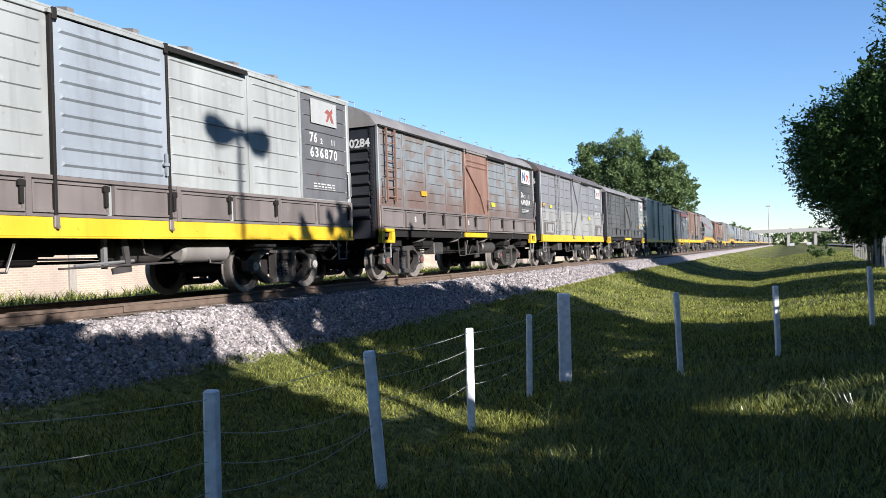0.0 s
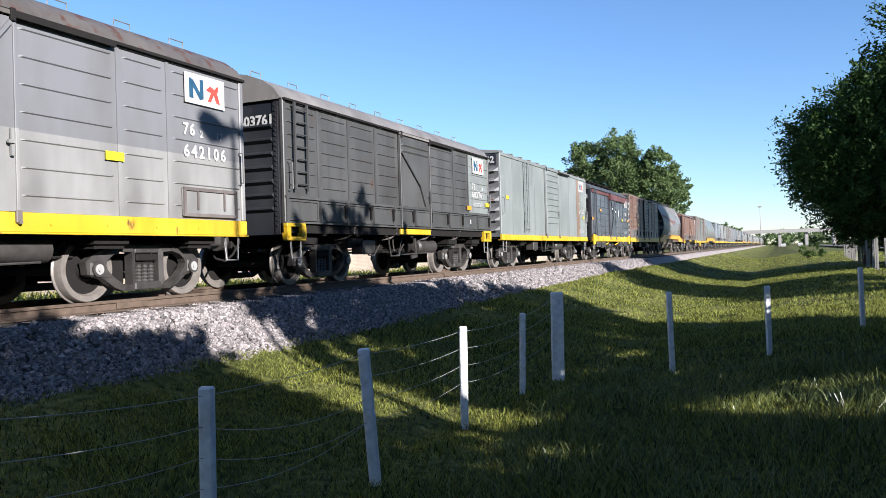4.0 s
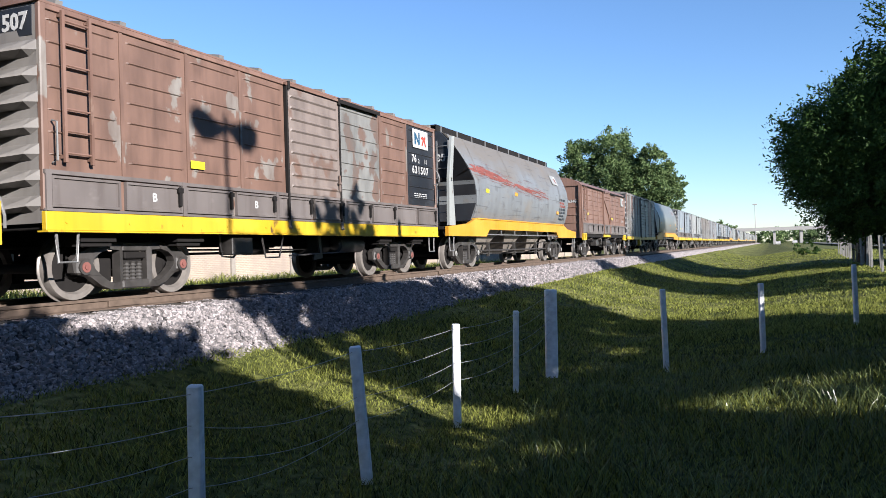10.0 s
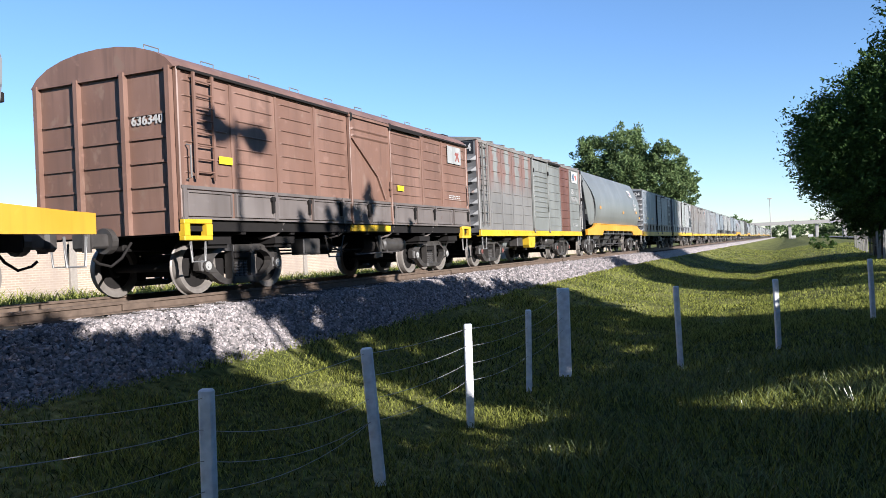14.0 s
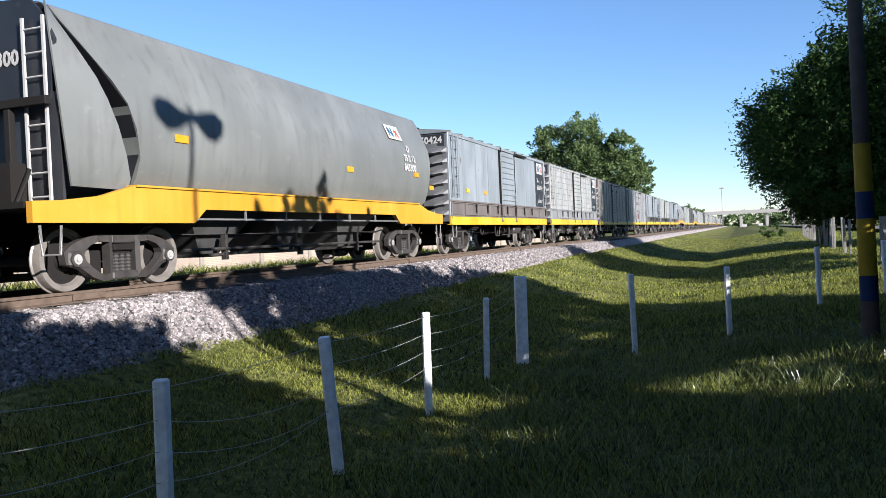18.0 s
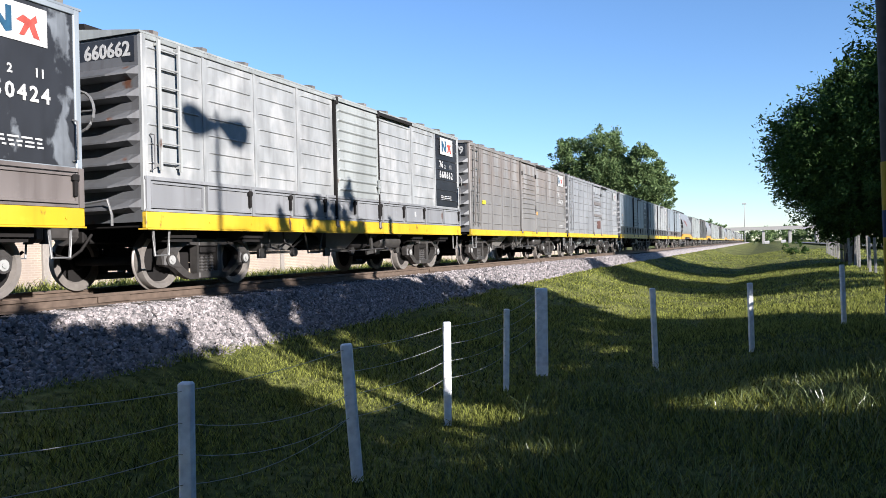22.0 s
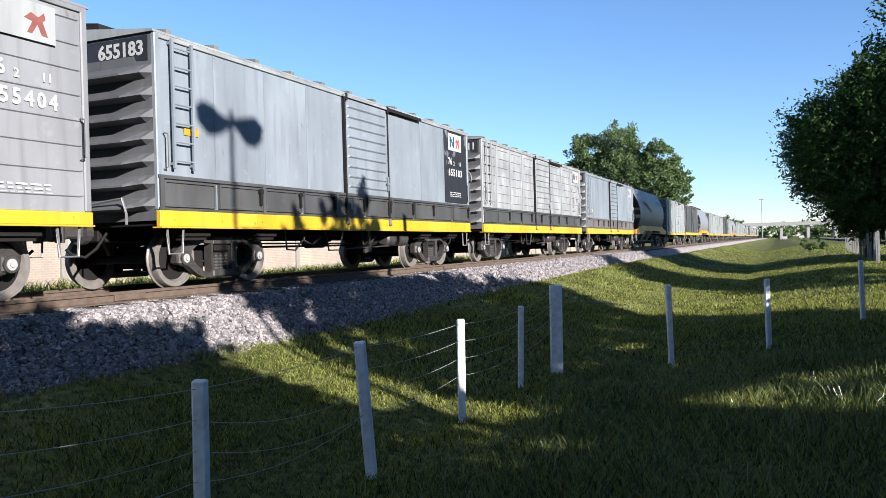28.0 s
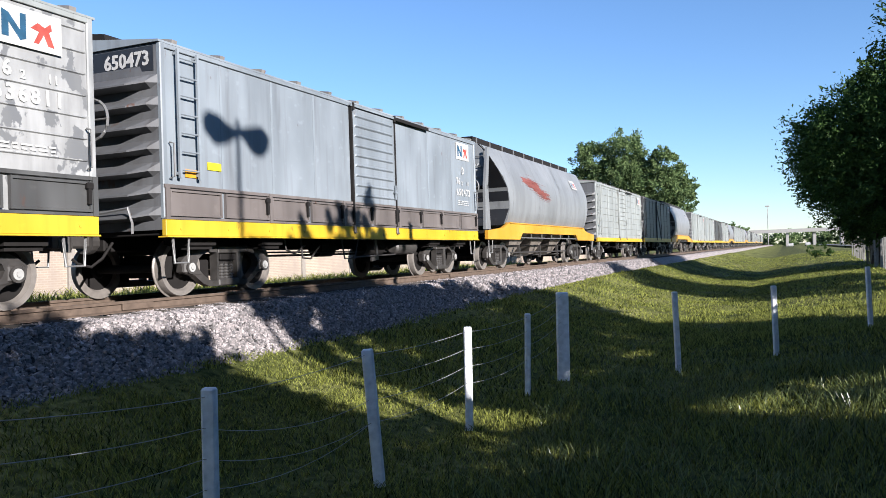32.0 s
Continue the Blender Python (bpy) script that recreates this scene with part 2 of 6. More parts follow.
def leaf_mat(name, a, b, trans=0.35, rough=0.6, gloss=0.12):
    m, n, l, bs = node_mat(name)
    g = n.new("ShaderNodeNewGeometry")
    r = n.new("ShaderNodeValToRGB")
    r.color_ramp.elements[0].color, r.color_ramp.elements[1].color = (*a, 1), (*b, 1)
    l.new(g.outputs["Random Per Island"], r.inputs[0])
    l.new(r.outputs[0], bs.inputs["Base Color"])
    bs.inputs["Roughness"].default_value, bs.inputs["Specular IOR Level"].default_value = rough, gloss
    t = n.new("ShaderNodeBsdfTranslucent")
    l.new(r.outputs[0], t.inputs[0])
    mx = n.new("ShaderNodeMixShader")
    mx.inputs[0].default_value = trans
    l.new(bs.outputs[0], mx.inputs[1]), l.new(t.outputs[0], mx.inputs[2])
    l.new(mx.outputs[0], n["Material Output"].inputs[0])
    return m


# Leaf colour carries light: dark on shaded near trees, pale on sunlit far ones.
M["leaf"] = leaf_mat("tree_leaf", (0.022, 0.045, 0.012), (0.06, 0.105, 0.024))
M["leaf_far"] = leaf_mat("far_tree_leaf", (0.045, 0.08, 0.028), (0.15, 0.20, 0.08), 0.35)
# Darkest blades are near black to deepen the meadow's shade.
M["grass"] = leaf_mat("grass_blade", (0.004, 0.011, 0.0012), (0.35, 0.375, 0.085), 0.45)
M["coarse"] = leaf_mat("coarse_grass_blade", (0.008, 0.018, 0.003), (0.25, 0.30, 0.105), 0.4, 0.3, 0.5)


def stone_mat():
    m, n, l, b = node_mat("ballast_stone")
    g, r = n.new("ShaderNodeNewGeometry"), n.new("ShaderNodeValToRGB")
    e = r.color_ramp.elements
    e[0].color, e[1].color = (0.03, 0.027, 0.029, 1), (0.46, 0.405, 0.395, 1)
    l.new(g.outputs["Random Per Island"], r.inputs[0])
    f, raw = noise_fac(n, l, 30, 0.3, 0.7, 4)
    l.new(mixed(n, l, f, r.outputs[0], (0.12, 0.114, 0.113)), b.inputs["Base Color"])
    b.inputs["Roughness"].default_value = 0.85
    bumped(n, l, b, raw, 0.4)
    return m


def dusty_hopper():
    """Blue-grey hopper paint under a tan film of grain dust on the shoulder."""
    m, n, l, b = node_mat("dusty_hopper_paint")
    tc, sx, add, ramp = n.new("ShaderNodeTexCoord"), n.new("ShaderNodeSeparateXYZ"), n.new("ShaderNodeMath"), n.new("ShaderNodeMapRange")
    blotch, raw = noise_fac(n, l, 1.1, 0.35, 0.7, 6, (1, 0.4, 1))
    streak, _ = noise_fac(n, l, 2.2, 0.45, 0.85, 7, (1, 1, 0.3))
    l.new(tc.outputs["Object"], sx.inputs[0]), l.new(sx.outputs["Z"], add.inputs[0]), l.new(blotch, add.inputs[1])
    ramp.inputs["From Min"].default_value, ramp.inputs["From Max"].default_value = 3.3, 4.0
    l.new(add.outputs[0], ramp.inputs["Value"])
    c = mixed(n, l, streak, (0.128, 0.138, 0.144), (0.088, 0.094, 0.098))
    c = mixed(n, l, ramp.outputs[0], c, (0.115, 0.105, 0.09))
    scratch, _ = noise_fac(n, l, 9.0, 0.63, 0.66, 6, (1, 0.06, 1.6))
    stain, _ = noise_fac(n, l, 3.2, 0.6, 0.68, 10, (1, 0.7, 1))
    tan, _ = noise_fac(n, l, 1.7, 0.56, 0.75, 8, (1, 0.5, 1), spread=3)
    c = mixed(n, l, scaled(n, l, tan, 0.8), c, (0.135, 0.115, 0.09))
    c = mixed(n, l, scaled(n, l, stain, 0.4), c, (0.05, 0.048, 0.046))
    c = mixed(n, l, scaled(n, l, scratch, 0.5), c, (0.03, 0.03, 0.032))
    l.new(c, b.inputs["Base Color"])
    b.inputs["Roughness"].default_value = 0.5
    bumped(n, l, b, raw, 0.1)
    return m


def banded():
    """Grey paint, repainted paler below the waist."""
    m, n, l, b = node_mat("two_tone_grey_paint")
    tc, sx, st = n.new("ShaderNodeTexCoord"), n.new("ShaderNodeSeparateXYZ"), n.new("ShaderNodeMath")
    st.operation, st.inputs[1].default_value = "GREATER_THAN", 2.12
    l.new(tc.outputs["Object"], sx.inputs[0]), l.new(sx.outputs["Z"], st.inputs[0])
    grime, raw = noise_fac(n, l, 1.6, 0.4, 0.85, 7, (1, 1, 0.35))
    c = mixed(n, l, st.outputs[0], (0.20, 0.202, 0.195), (0.125, 0.128, 0.136))
    c = mixed(n, l, grime, c, (0.085, 0.083, 0.08))
    l.new(c, b.inputs["Base Color"])
    b.inputs["Roughness"].default_value = 0.5
    bumped(n, l, b, raw, 0.12)
    return m


def low_rust():
    """Blue-grey paint with brown rust creeping up from the lower edge."""
    m, n, l, b = node_mat("rust_creeping_paint")
    tc, sx, add, ramp = n.new("ShaderNodeTexCoord"), n.new("ShaderNodeSeparateXYZ"), n.new("ShaderNodeMath"), n.new("ShaderNodeMapRange")
    blotch, raw = noise_fac(n, l, 1.4, 0.3, 0.7, 8, (1, 1, 0.6), spread=37)
    streak, _ = noise_fac(n, l, 2.2, 0.45, 0.85, 7, (1, 1, 0.3), spread=11)
    l.new(tc.outputs["Object"], sx.inputs[0]), l.new(sx.outputs["Z"], add.inputs[0]), l.new(blotch, add.inputs[1])
    ramp.inputs["From Min"].default_value, ramp.inputs["From Max"].default_value = 2.2, 2.95
    l.new(add.outputs[0], ramp.inputs["Value"])
    c = mixed(n, l, streak, (0.125, 0.14, 0.146), (0.085, 0.09, 0.092))
    mottle, _ = noise_fac(n, l, 3.2, 0.52, 0.58, 10, (1, 0.6, 1), spread=7)
    c = mixed(n, l, scaled(n, l, mottle, 0.7), c, (0.11, 0.085, 0.07))
    c = mixed(n, l, ramp.outputs[0], (0.09, 0.062, 0.052), c)
    runs, _ = noise_fac(n, l, 7.0, 0.5, 0.8, 5, (1, 1, 0.09), spread=21)
    c = mixed(n, l, scaled(n, l, runs, 0.6), c, (0.06, 0.042, 0.036))
    l.new(c, b.inputs["Base Color"])
    b.inputs["Roughness"].default_value = 0.55
    bumped(n, l, b, raw, 0.15)
    return m


M["lowrust"] = low_rust()
M["peelblack"] = two_tone("peeling_black_paint", (0.03, 0.034, 0.042), (0.30, 0.33, 0.36), 0.57, 0.61, 2.4)
M["banded"] = banded()
M["dusty"] = dusty_hopper()
M["stone"] = stone_mat()


def ground_mat():
    m, n, l, b = node_mat("meadow_ground")
    f, _ = noise_fac(n, l, 0.35, 0.35, 0.65, 5)
    h, raw = noise_fac(n, l, 9, 0.3, 0.7, 8)
    c = mixed(n, l, f, (0.075, 0.09, 0.02), (0.23, 0.225, 0.08))
    # Near-black patches paint in the shade down between the blades.
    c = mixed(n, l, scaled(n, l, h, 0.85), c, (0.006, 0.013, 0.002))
    l.new(c, b.inputs["Base Color"])
    b.inputs["Specular IOR Level"].default_value = 0.1
    b.inputs["Roughness"].default_value = 0.95
    bumped(n, l, b, raw, 0.8, 0.06)
    return m


M["ground"] = ground_mat()


def gap_shade_gravel():
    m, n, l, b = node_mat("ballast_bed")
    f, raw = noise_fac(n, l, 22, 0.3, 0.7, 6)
    # Bed colour near black, standing in for the shade between stones.
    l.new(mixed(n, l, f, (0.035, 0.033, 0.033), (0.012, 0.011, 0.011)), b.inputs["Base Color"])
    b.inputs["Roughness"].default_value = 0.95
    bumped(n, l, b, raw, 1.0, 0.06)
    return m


M["gravel"] = gap_shade_gravel()


def far_gravel():
    """Crushed stone too far off for single stones."""
    m, n, l, b = node_mat("far_ballast")
    f, raw = noise_fac(n, l, 14, 0.35, 0.62, 4)
    l.new(mixed(n, l, f, (0.075, 0.066, 0.065), (0.32, 0.285, 0.27)), b.inputs["Base Color"])
    b.inputs["Roughness"].default_value = 0.9
    bumped(n, l, b, raw, 1.0, 0.05)
    return m


M["farstone"] = far_gravel()


# ---- mesh tools ----
class Geo:
    """Collects vertices and faces of one mesh."""

    def __init__(self):
        self.v, self.f = [], []

    def add(self, v, f):
        o = len(self.v)
        self.v += [tuple(p) for p in v]
        self.f += [tuple(i + o for i in q) for q in f]
        return self

    def box(self, x0, x1, y0, y1, z0, z1, c=0.0):
        if c <= 0:
            v = [(x, y, z) for x in (x0, x1) for y in (y0, y1) for z in (z0, z1)]
            return self.add(v, [(0, 1, 3, 2), (4, 6, 7, 5), (0, 4, 5, 1), (2, 3, 7, 6), (0, 2, 6, 4), (1, 5, 7, 3)])
        bm = bmesh.new()
        bmesh.ops.create_cube(bm, size=1, matrix=Matrix.LocRotScale(((x0 + x1) / 2, (y0 + y1) / 2, (z0 + z1) / 2), None, (x1 - x0, y1 - y0, z1 - z0)))
        bmesh.ops.bevel(bm, geom=bm.edges[:], offset=c, segments=1, affect="EDGES")
        return self.bm(bm)

    def bm(self, bm, m=None):
        bm.verts.ensure_lookup_table(), bm.verts.index_update()
        self.add([(m @ v.co if m else v.co) for v in bm.verts], [[v.index for v in f.verts] for f in bm.faces])
        bm.free()
        return self

    def cyl(self, a, b, r, n=10, r2=None):
        a, b = Vector(a), Vector(b)
        q = (b - a).to_track_quat("Z", "Y")
        r2 = r if r2 is None else r2
        ring = [(math.cos(2 * math.pi * i / n), math.sin(2 * math.pi * i / n)) for i in range(n)]
        v = [a + q @ Vector((c * r, s * r, 0)) for c, s in ring] + [b + q @ Vector((c * r2, s * r2, 0)) for c, s in ring]
        f = [(i, (i + 1) % n, n + (i + 1) % n, n + i) for i in range(n)] + [tuple(range(n))[::-1], tuple(range(n, 2 * n))]
        return self.add(v, f)

    def pipe(self, pts, r, n=6):
        """One bent tube through the points."""
        pts = [Vector(p) for p in pts]
        v = []
        for i, p in enumerate(pts):
            d = (pts[min(i + 1, len(pts) - 1)] - pts[max(i - 1, 0)]).normalized()
            up = Vector((0, 0, 1)) if abs(d.z) < 0.9 else Vector((1, 0, 0))
            x = d.cross(up).normalized()
            y = x.cross(d)
            v += [p + (x * math.cos(2 * math.pi * k / n) + y * math.sin(2 * math.pi * k / n)) * r for k in range(n)]
        m = len(pts)
        f = [(i * n + k, i * n + (k + 1) % n, (i + 1) * n + (k + 1) % n, (i + 1) * n + k) for i in range(m - 1) for k in range(n)]
        return self.add(v, f + [tuple(range(n))[::-1], tuple(range((m - 1) * n, m * n))])

    def ribbed(self, y0, y1, z0, z1, ribs, x0, t=0.024, h=0.026, inset=0.1, back=0.04, turn=0.05):
        """A sheet in the plane x = x0 with pressed horizontal ribs at the heights ribs."""
        cols = [y0, y0 + inset, y0 + inset + turn, y1 - inset - turn, y1 - inset, y1]
        rows = [(z0, 0)] + [(z + k * h, 1 if abs(k) < 1 else 0) for z in ribs for k in (-1.0, -0.2, 0.3, 1.0)] + [(z1, 0)]
        nc, nr = 6, len(rows)
        v = [(x0 + (t if on and 2 <= j <= 3 else 0), y, z) for z, on in rows for j, y in enumerate(cols)]
        f = [(i * nc + j, i * nc + j + 1, (i + 1) * nc + j + 1, (i + 1) * nc + j) for i in range(nr - 1) for j in range(nc - 1)]
        o = len(v)
        v += [(x0 - back, y0, z0), (x0 - back, y1, z0), (x0 - back, y1, z1), (x0 - back, y0, z1)]
        f += [tuple(range(nc))[::-1] + (o, o + 1), tuple((nr - 1) * nc + j for j in range(nc)) + (o + 2, o + 3),
              tuple(i * nc for i in range(nr)) + (o + 3, o), tuple(i * nc + nc - 1 for i in range(nr))[::-1] + (o + 1, o + 2), (o, o + 1, o + 2, o + 3)]
        return self.add(v, f)

    def slab(self, outline, axis, lo, hi):
        """A flat outline (two coordinates) made thick along axis 0, 1 or 2."""
        k = len(outline)
        put = lambda p, d: {0: (d, p[0], p[1]), 1: (p[0], d, p[1]), 2: (p[0], p[1], d)}[axis]
        v = [put(p, lo) for p in outline] + [put(p, hi) for p in outline]
        f = [tuple(range(k))[::-1], tuple(range(k, 2 * k))] + [(i, (i + 1) % k, k + (i + 1) % k, k + i) for i in range(k)]
        return self.add(v, f)

    def lathe(self, prof, c, n=28):
        """Profile of (x, r) turned about the x axis through c."""
        k = len(prof)
        v = [(c[0] + x, c[1] + r * math.cos(2 * math.pi * i / n), c[2] + r * math.sin(2 * math.pi * i / n)) for i in range(n) for x, r in prof]
        f = [(i * k + j, i * k + j + 1, ((i + 1) % n) * k + j + 1, ((i + 1) % n) * k + j) for i in range(n) for j in range(k - 1)]
        return self.add(v, f)

    def mesh(self, name, mat, smooth=False):
        me = bpy.data.meshes.new(name)
        me.from_pydata(self.v, [], self.f)
        bm = bmesh.new()
        bm.from_mesh(me)
        bmesh.ops.recalc_face_normals(bm, faces=bm.faces[:])
        bm.to_mesh(me)
        bm.free()
        me.materials.append(mat)
        if smooth:
            me.shade_smooth()
            me.set_sharp_from_angle(angle=radians(35))
        return me

    def raw(self, name, mat):
        me = bpy.data.meshes.new(name)
        me.from_pydata(self.v, [], self.f)
        me.materials.append(mat)
        return me


KEPT = {}


def shared(key, build, mat, smooth=False):
    k = (key, mat.name)
    if k not in KEPT:
        g = Geo()
        build(g)
        KEPT[k] = g.mesh(key.split("|")[0], mat, smooth)
    return KEPT[k]


def part(name, me, parent, label="", at=None):
    ob = new(name, me)
    ob.parent = parent
    if at is not None:
        ob.matrix_basis = at
    return tagged(ob, label) if label else ob


def thing(name, label, category, at, group="", kind="", me=None):
    ob = new(name, me)
    ob.matrix_basis = at
    return tagged(ob, label, category, group, kind)


SIDE = Matrix(((0, 0, 1, 0), (1, 0, 0, 0), (0, 1, 0, 0), (0, 0, 0, 1)))  # writing on the near side
END = Matrix(((1, 0, 0, 0), (0, 0, -1, 0), (0, 1, 0, 0), (0, 0, 0, 1)))  # writing on the leading end


def lettering(text, parent, at, size, mat=None, width=1.0):
    cu = bpy.data.curves.new("lettering", "FONT")
    cu.body, cu.size, cu.extrude, cu.resolution_u = text, size, 0.002, 2
    cu.space_character = width
    cu.offset = size * 0.03
    cu.align_x, cu.align_y = "CENTER", "CENTER"
    cu.materials.append(mat or M["letter"])
    ob = new("lettering", cu)
    ob.parent, ob.matrix_basis = parent, at
    return ob


# ---- the line ----
UC, ZR = -9.60, 1.07  # middle of the track, top of the rails
SPEED = 6.846
HW = 1.45  # half a wagon's width
WHEEL_R = 0.445


def lerp(x, pts):
    if x <= pts[0][0]:
        return pts[0][1]
    for (a, p), (b, q) in zip(pts, pts[1:]):
        if x <= b:
            return p + (q - p) * (x - a) / (b - a)
    return pts[-1][1]


def ground_z(u, s):
    """Height of the meadow: bank of the line, ditch, rise towards the lane."""
    far = min(1, max(0, (s - 14) / 18))
    toe = 0.28 + 0.28 * far
    base = lerp(u, [(-26, 0.45), (-14, 0.45), (-12.4, 0.5), (-7.4, 0.4), (-6.78, toe - 0.08), (-5.4, -0.12 + 0.1 * far), (-3.6, -0.36), (-1.6, -0.34 - 0.1 * far),
                    (0.5, -0.12), (3, 0.1 + 0.1 * far), (8, 0.25), (40, 0.4)])
    if -6.8 < u < 30 or u < -14:
        base += 0.10 * (noise.noise((u * 0.35, s * 0.35, 0)) + 0.4 * noise.noise((u * 1.3, s * 1.3, 5)))
    return base


def grid_mesh(us, ss, zf, name, mat):
    g = Geo()
    g.v = [(u, s, zf(u, s)) for s in ss for u in us]
    k = len(us)
    g.f = [(j * k + i, j * k + i + 1, (j + 1) * k + i + 1, (j + 1) * k + i) for j in range(len(ss) - 1) for i in range(k - 1)]
    me = g.raw(name, mat)
    me.shade_smooth()
    return me


US = [-3000, -900, -300, -120, -60, -40, -30] + [-26 + 0.5 * i for i in range(24)] + [-14 + 0.3 * i for i in range(80)] + [10 + i for i in range(10)] + [22, 28, 40, 80, 200, 800, 3000]
SS = [-600, -200, -80, -40, -25, -15, -8] + [-5 + 0.4 * i for i in range(150)] + [55 + 1.5 * i for i in range(40)] + [115 + 6 * i for i in range(30)] + [300, 340, 400, 500, 700, 1100, 2000, 4500]
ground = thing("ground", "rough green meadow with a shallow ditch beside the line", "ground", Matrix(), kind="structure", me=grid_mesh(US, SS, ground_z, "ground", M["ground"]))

# ---- track ----
track = thing("track", "broad gauge railway track on pale crushed stone ballast", "railway track", Matrix(), kind="structure")


def ballast_z(u, s):
    d = abs(u - UC)
    z = lerp(d, [(0, 0.86), (1.75, 0.86), (3.0, 0.0)])
    return z + (0.03 * noise.noise((u * 3, s * 3, 2)) if d < 2.9 else 0)


BED_U = [UC - 3.0 + 0.2 * i for i in range(31)]
BED_S = [-330, -40, -20, -8] + [-4 + 0.25 * i for i in range(140)] + [31 + i for i in range(20)]
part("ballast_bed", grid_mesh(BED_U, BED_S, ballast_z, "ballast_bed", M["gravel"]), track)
part("ballast_bed", grid_mesh(BED_U, [50 + 0.5 * i for i in range(60)] + [80, 90, 120, 160, 220, 300, 420, 600], ballast_z, "ballast_bed", M["farstone"]), track)


def rail_geo(g):
    prof = [(-0.07, 0), (0.07, 0), (0.07, 0.012), (0.012, 0.03), (0.01, 0.11), (0.036, 0.122), (0.036, 0.155), (0.028, 0.162), (-0.028, 0.162), (-0.036, 0.155), (-0.036, 0.122),
            (-0.01, 0.11), (-0.012, 0.03), (-0.07, 0.012)]
    g.slab([(x, z) for x, z in prof], 1, -330, 620)


rail_me = shared("rail", rail_geo, M["rail"])
for side in (-1, 1):
    part("rail", rail_me, track, at=pose(UC + side * 0.874, 0, ZR - 0.162))
sleeper_me = shared("sleeper", lambda g: g.box(-1.35, 1.35, -0.12, 0.12, -0.14, 0.0, 0.012), M["sleeper"])
for i in range(150):
    part("sleeper", sleeper_me, track, at=pose(UC + random.uniform(-0.03, 0.03), -6 + i * 0.6, ZR - 0.16))
plate_me = shared("fishplate", lambda g: g.box(0.02, 0.05, -0.3, 0.3, 0.03, 0.12, 0.006), M["rail"])
for s in (-3.2, 8.8, 20.8, 32.8):
    part("fishplate", plate_me, track, at=pose(UC + 0.874, s, ZR - 0.162))


# ---- wagons ----
def wheelset_geo(g):
    prof = [(-0.05, 0.07), (0.07, 0.09), (0.07, 0.13), (0.0, 0.16), (-0.01, 0.33), (0.055, 0.36), (0.055, 0.435), (0.045, 0.44), (-0.06, 0.452), (-0.075, 0.475), (-0.09, 0.475), (-0.095, 0.36),
            (-0.05, 0.33), (-0.06, 0.15), (-0.1, 0.12), (-0.1, 0.07)]
    for sgn in (1, -1):
        g.lathe([(sgn * x, r) for x, r in prof], (sgn * 0.875, 0, 0), 36)
    g.cyl((-1.1, 0, 0), (1.1, 0, 0), 0.07, 12)


def wheel_mesh():
    """Wheels with a pale dusty rim; the plate's black paints in the side frame's shade."""
    me = shared("wheelset", wheelset_geo, M["wheel"], True)
    if len(me.materials) == 1:
        me.materials.append(M["frame"])
        for p in me.polygons:
            c = p.center
            p.material_index = 1 if math.hypot(c.y, c.z) < 0.335 else 0
    return me


def side_frame_geo(g):
    """A cast side frame with a window on each side of the springs."""
    w = 0.935
    outer = [(0.23, 0.34), (0.5, 0.345), (0.78, 0.28), (w + 0.02, 0.215), (w + 0.18, 0.1), (w + 0.15, -0.07), (w - 0.12, -0.13), (0.62, -0.26), (0.45, -0.32), (0.23, -0.32)]
    inner = [(0.31, 0.225), (0.5, 0.24), (0.66, 0.19), (0.755, 0.12), (0.785, 0.05), (0.745, -0.03), (0.64, -0.12), (0.5, -0.21), (0.41, -0.24), (0.31, -0.22)]
    k = len(outer)
    for sgn in (1, -1):
        v = [(x, sgn * y, z) for loop, x in ((outer, 0.06), (inner, 0.085), (inner, -0.06), (outer, -0.06)) for y, z in loop]
        g.add(v, [(q * k + i, q * k + (i + 1) % k, ((q + 1) % 4) * k + (i + 1) % k, ((q + 1) % 4) * k + i) for q in range(4) for i in range(k)])
        g.box(-0.09, 0.1, sgn * w - 0.12, sgn * w + 0.12, -0.1, 0.12, 0.03)
        g.cyl((0.09, sgn * w, 0), (0.12, sgn * w, 0), 0.105, 14)
        g.cyl((0.06, sgn * 0.5, 0.28), (0.09, sgn * 0.5, 0.28), 0.025, 8)
    g.box(-0.06, 0.07, -0.24, 0.24, 0.21, 0.335, 0.015)
    g.box(-0.08, 0.09, -0.26, 0.26, -0.32, -0.2, 0.02)


def coil_geo(g):
    """One coil spring as a ribbed column."""
    n, k = 8, 12
    g.v = [((0.058 if i % 2 else 0.04) * math.cos(2 * math.pi * j / n), (0.058 if i % 2 else 0.04) * math.sin(2 * math.pi * j / n), -0.215 + 0.025 * i) for i in range(k) for j in range(n)]
    g.f = [(i * n + j, i * n + (j + 1) % n, (i + 1) * n + (j + 1) % n, (i + 1) * n + j) for i in range(k - 1) for j in range(n)] + [tuple(range(n))[::-1], tuple(range((k - 1) * n, k * n))]


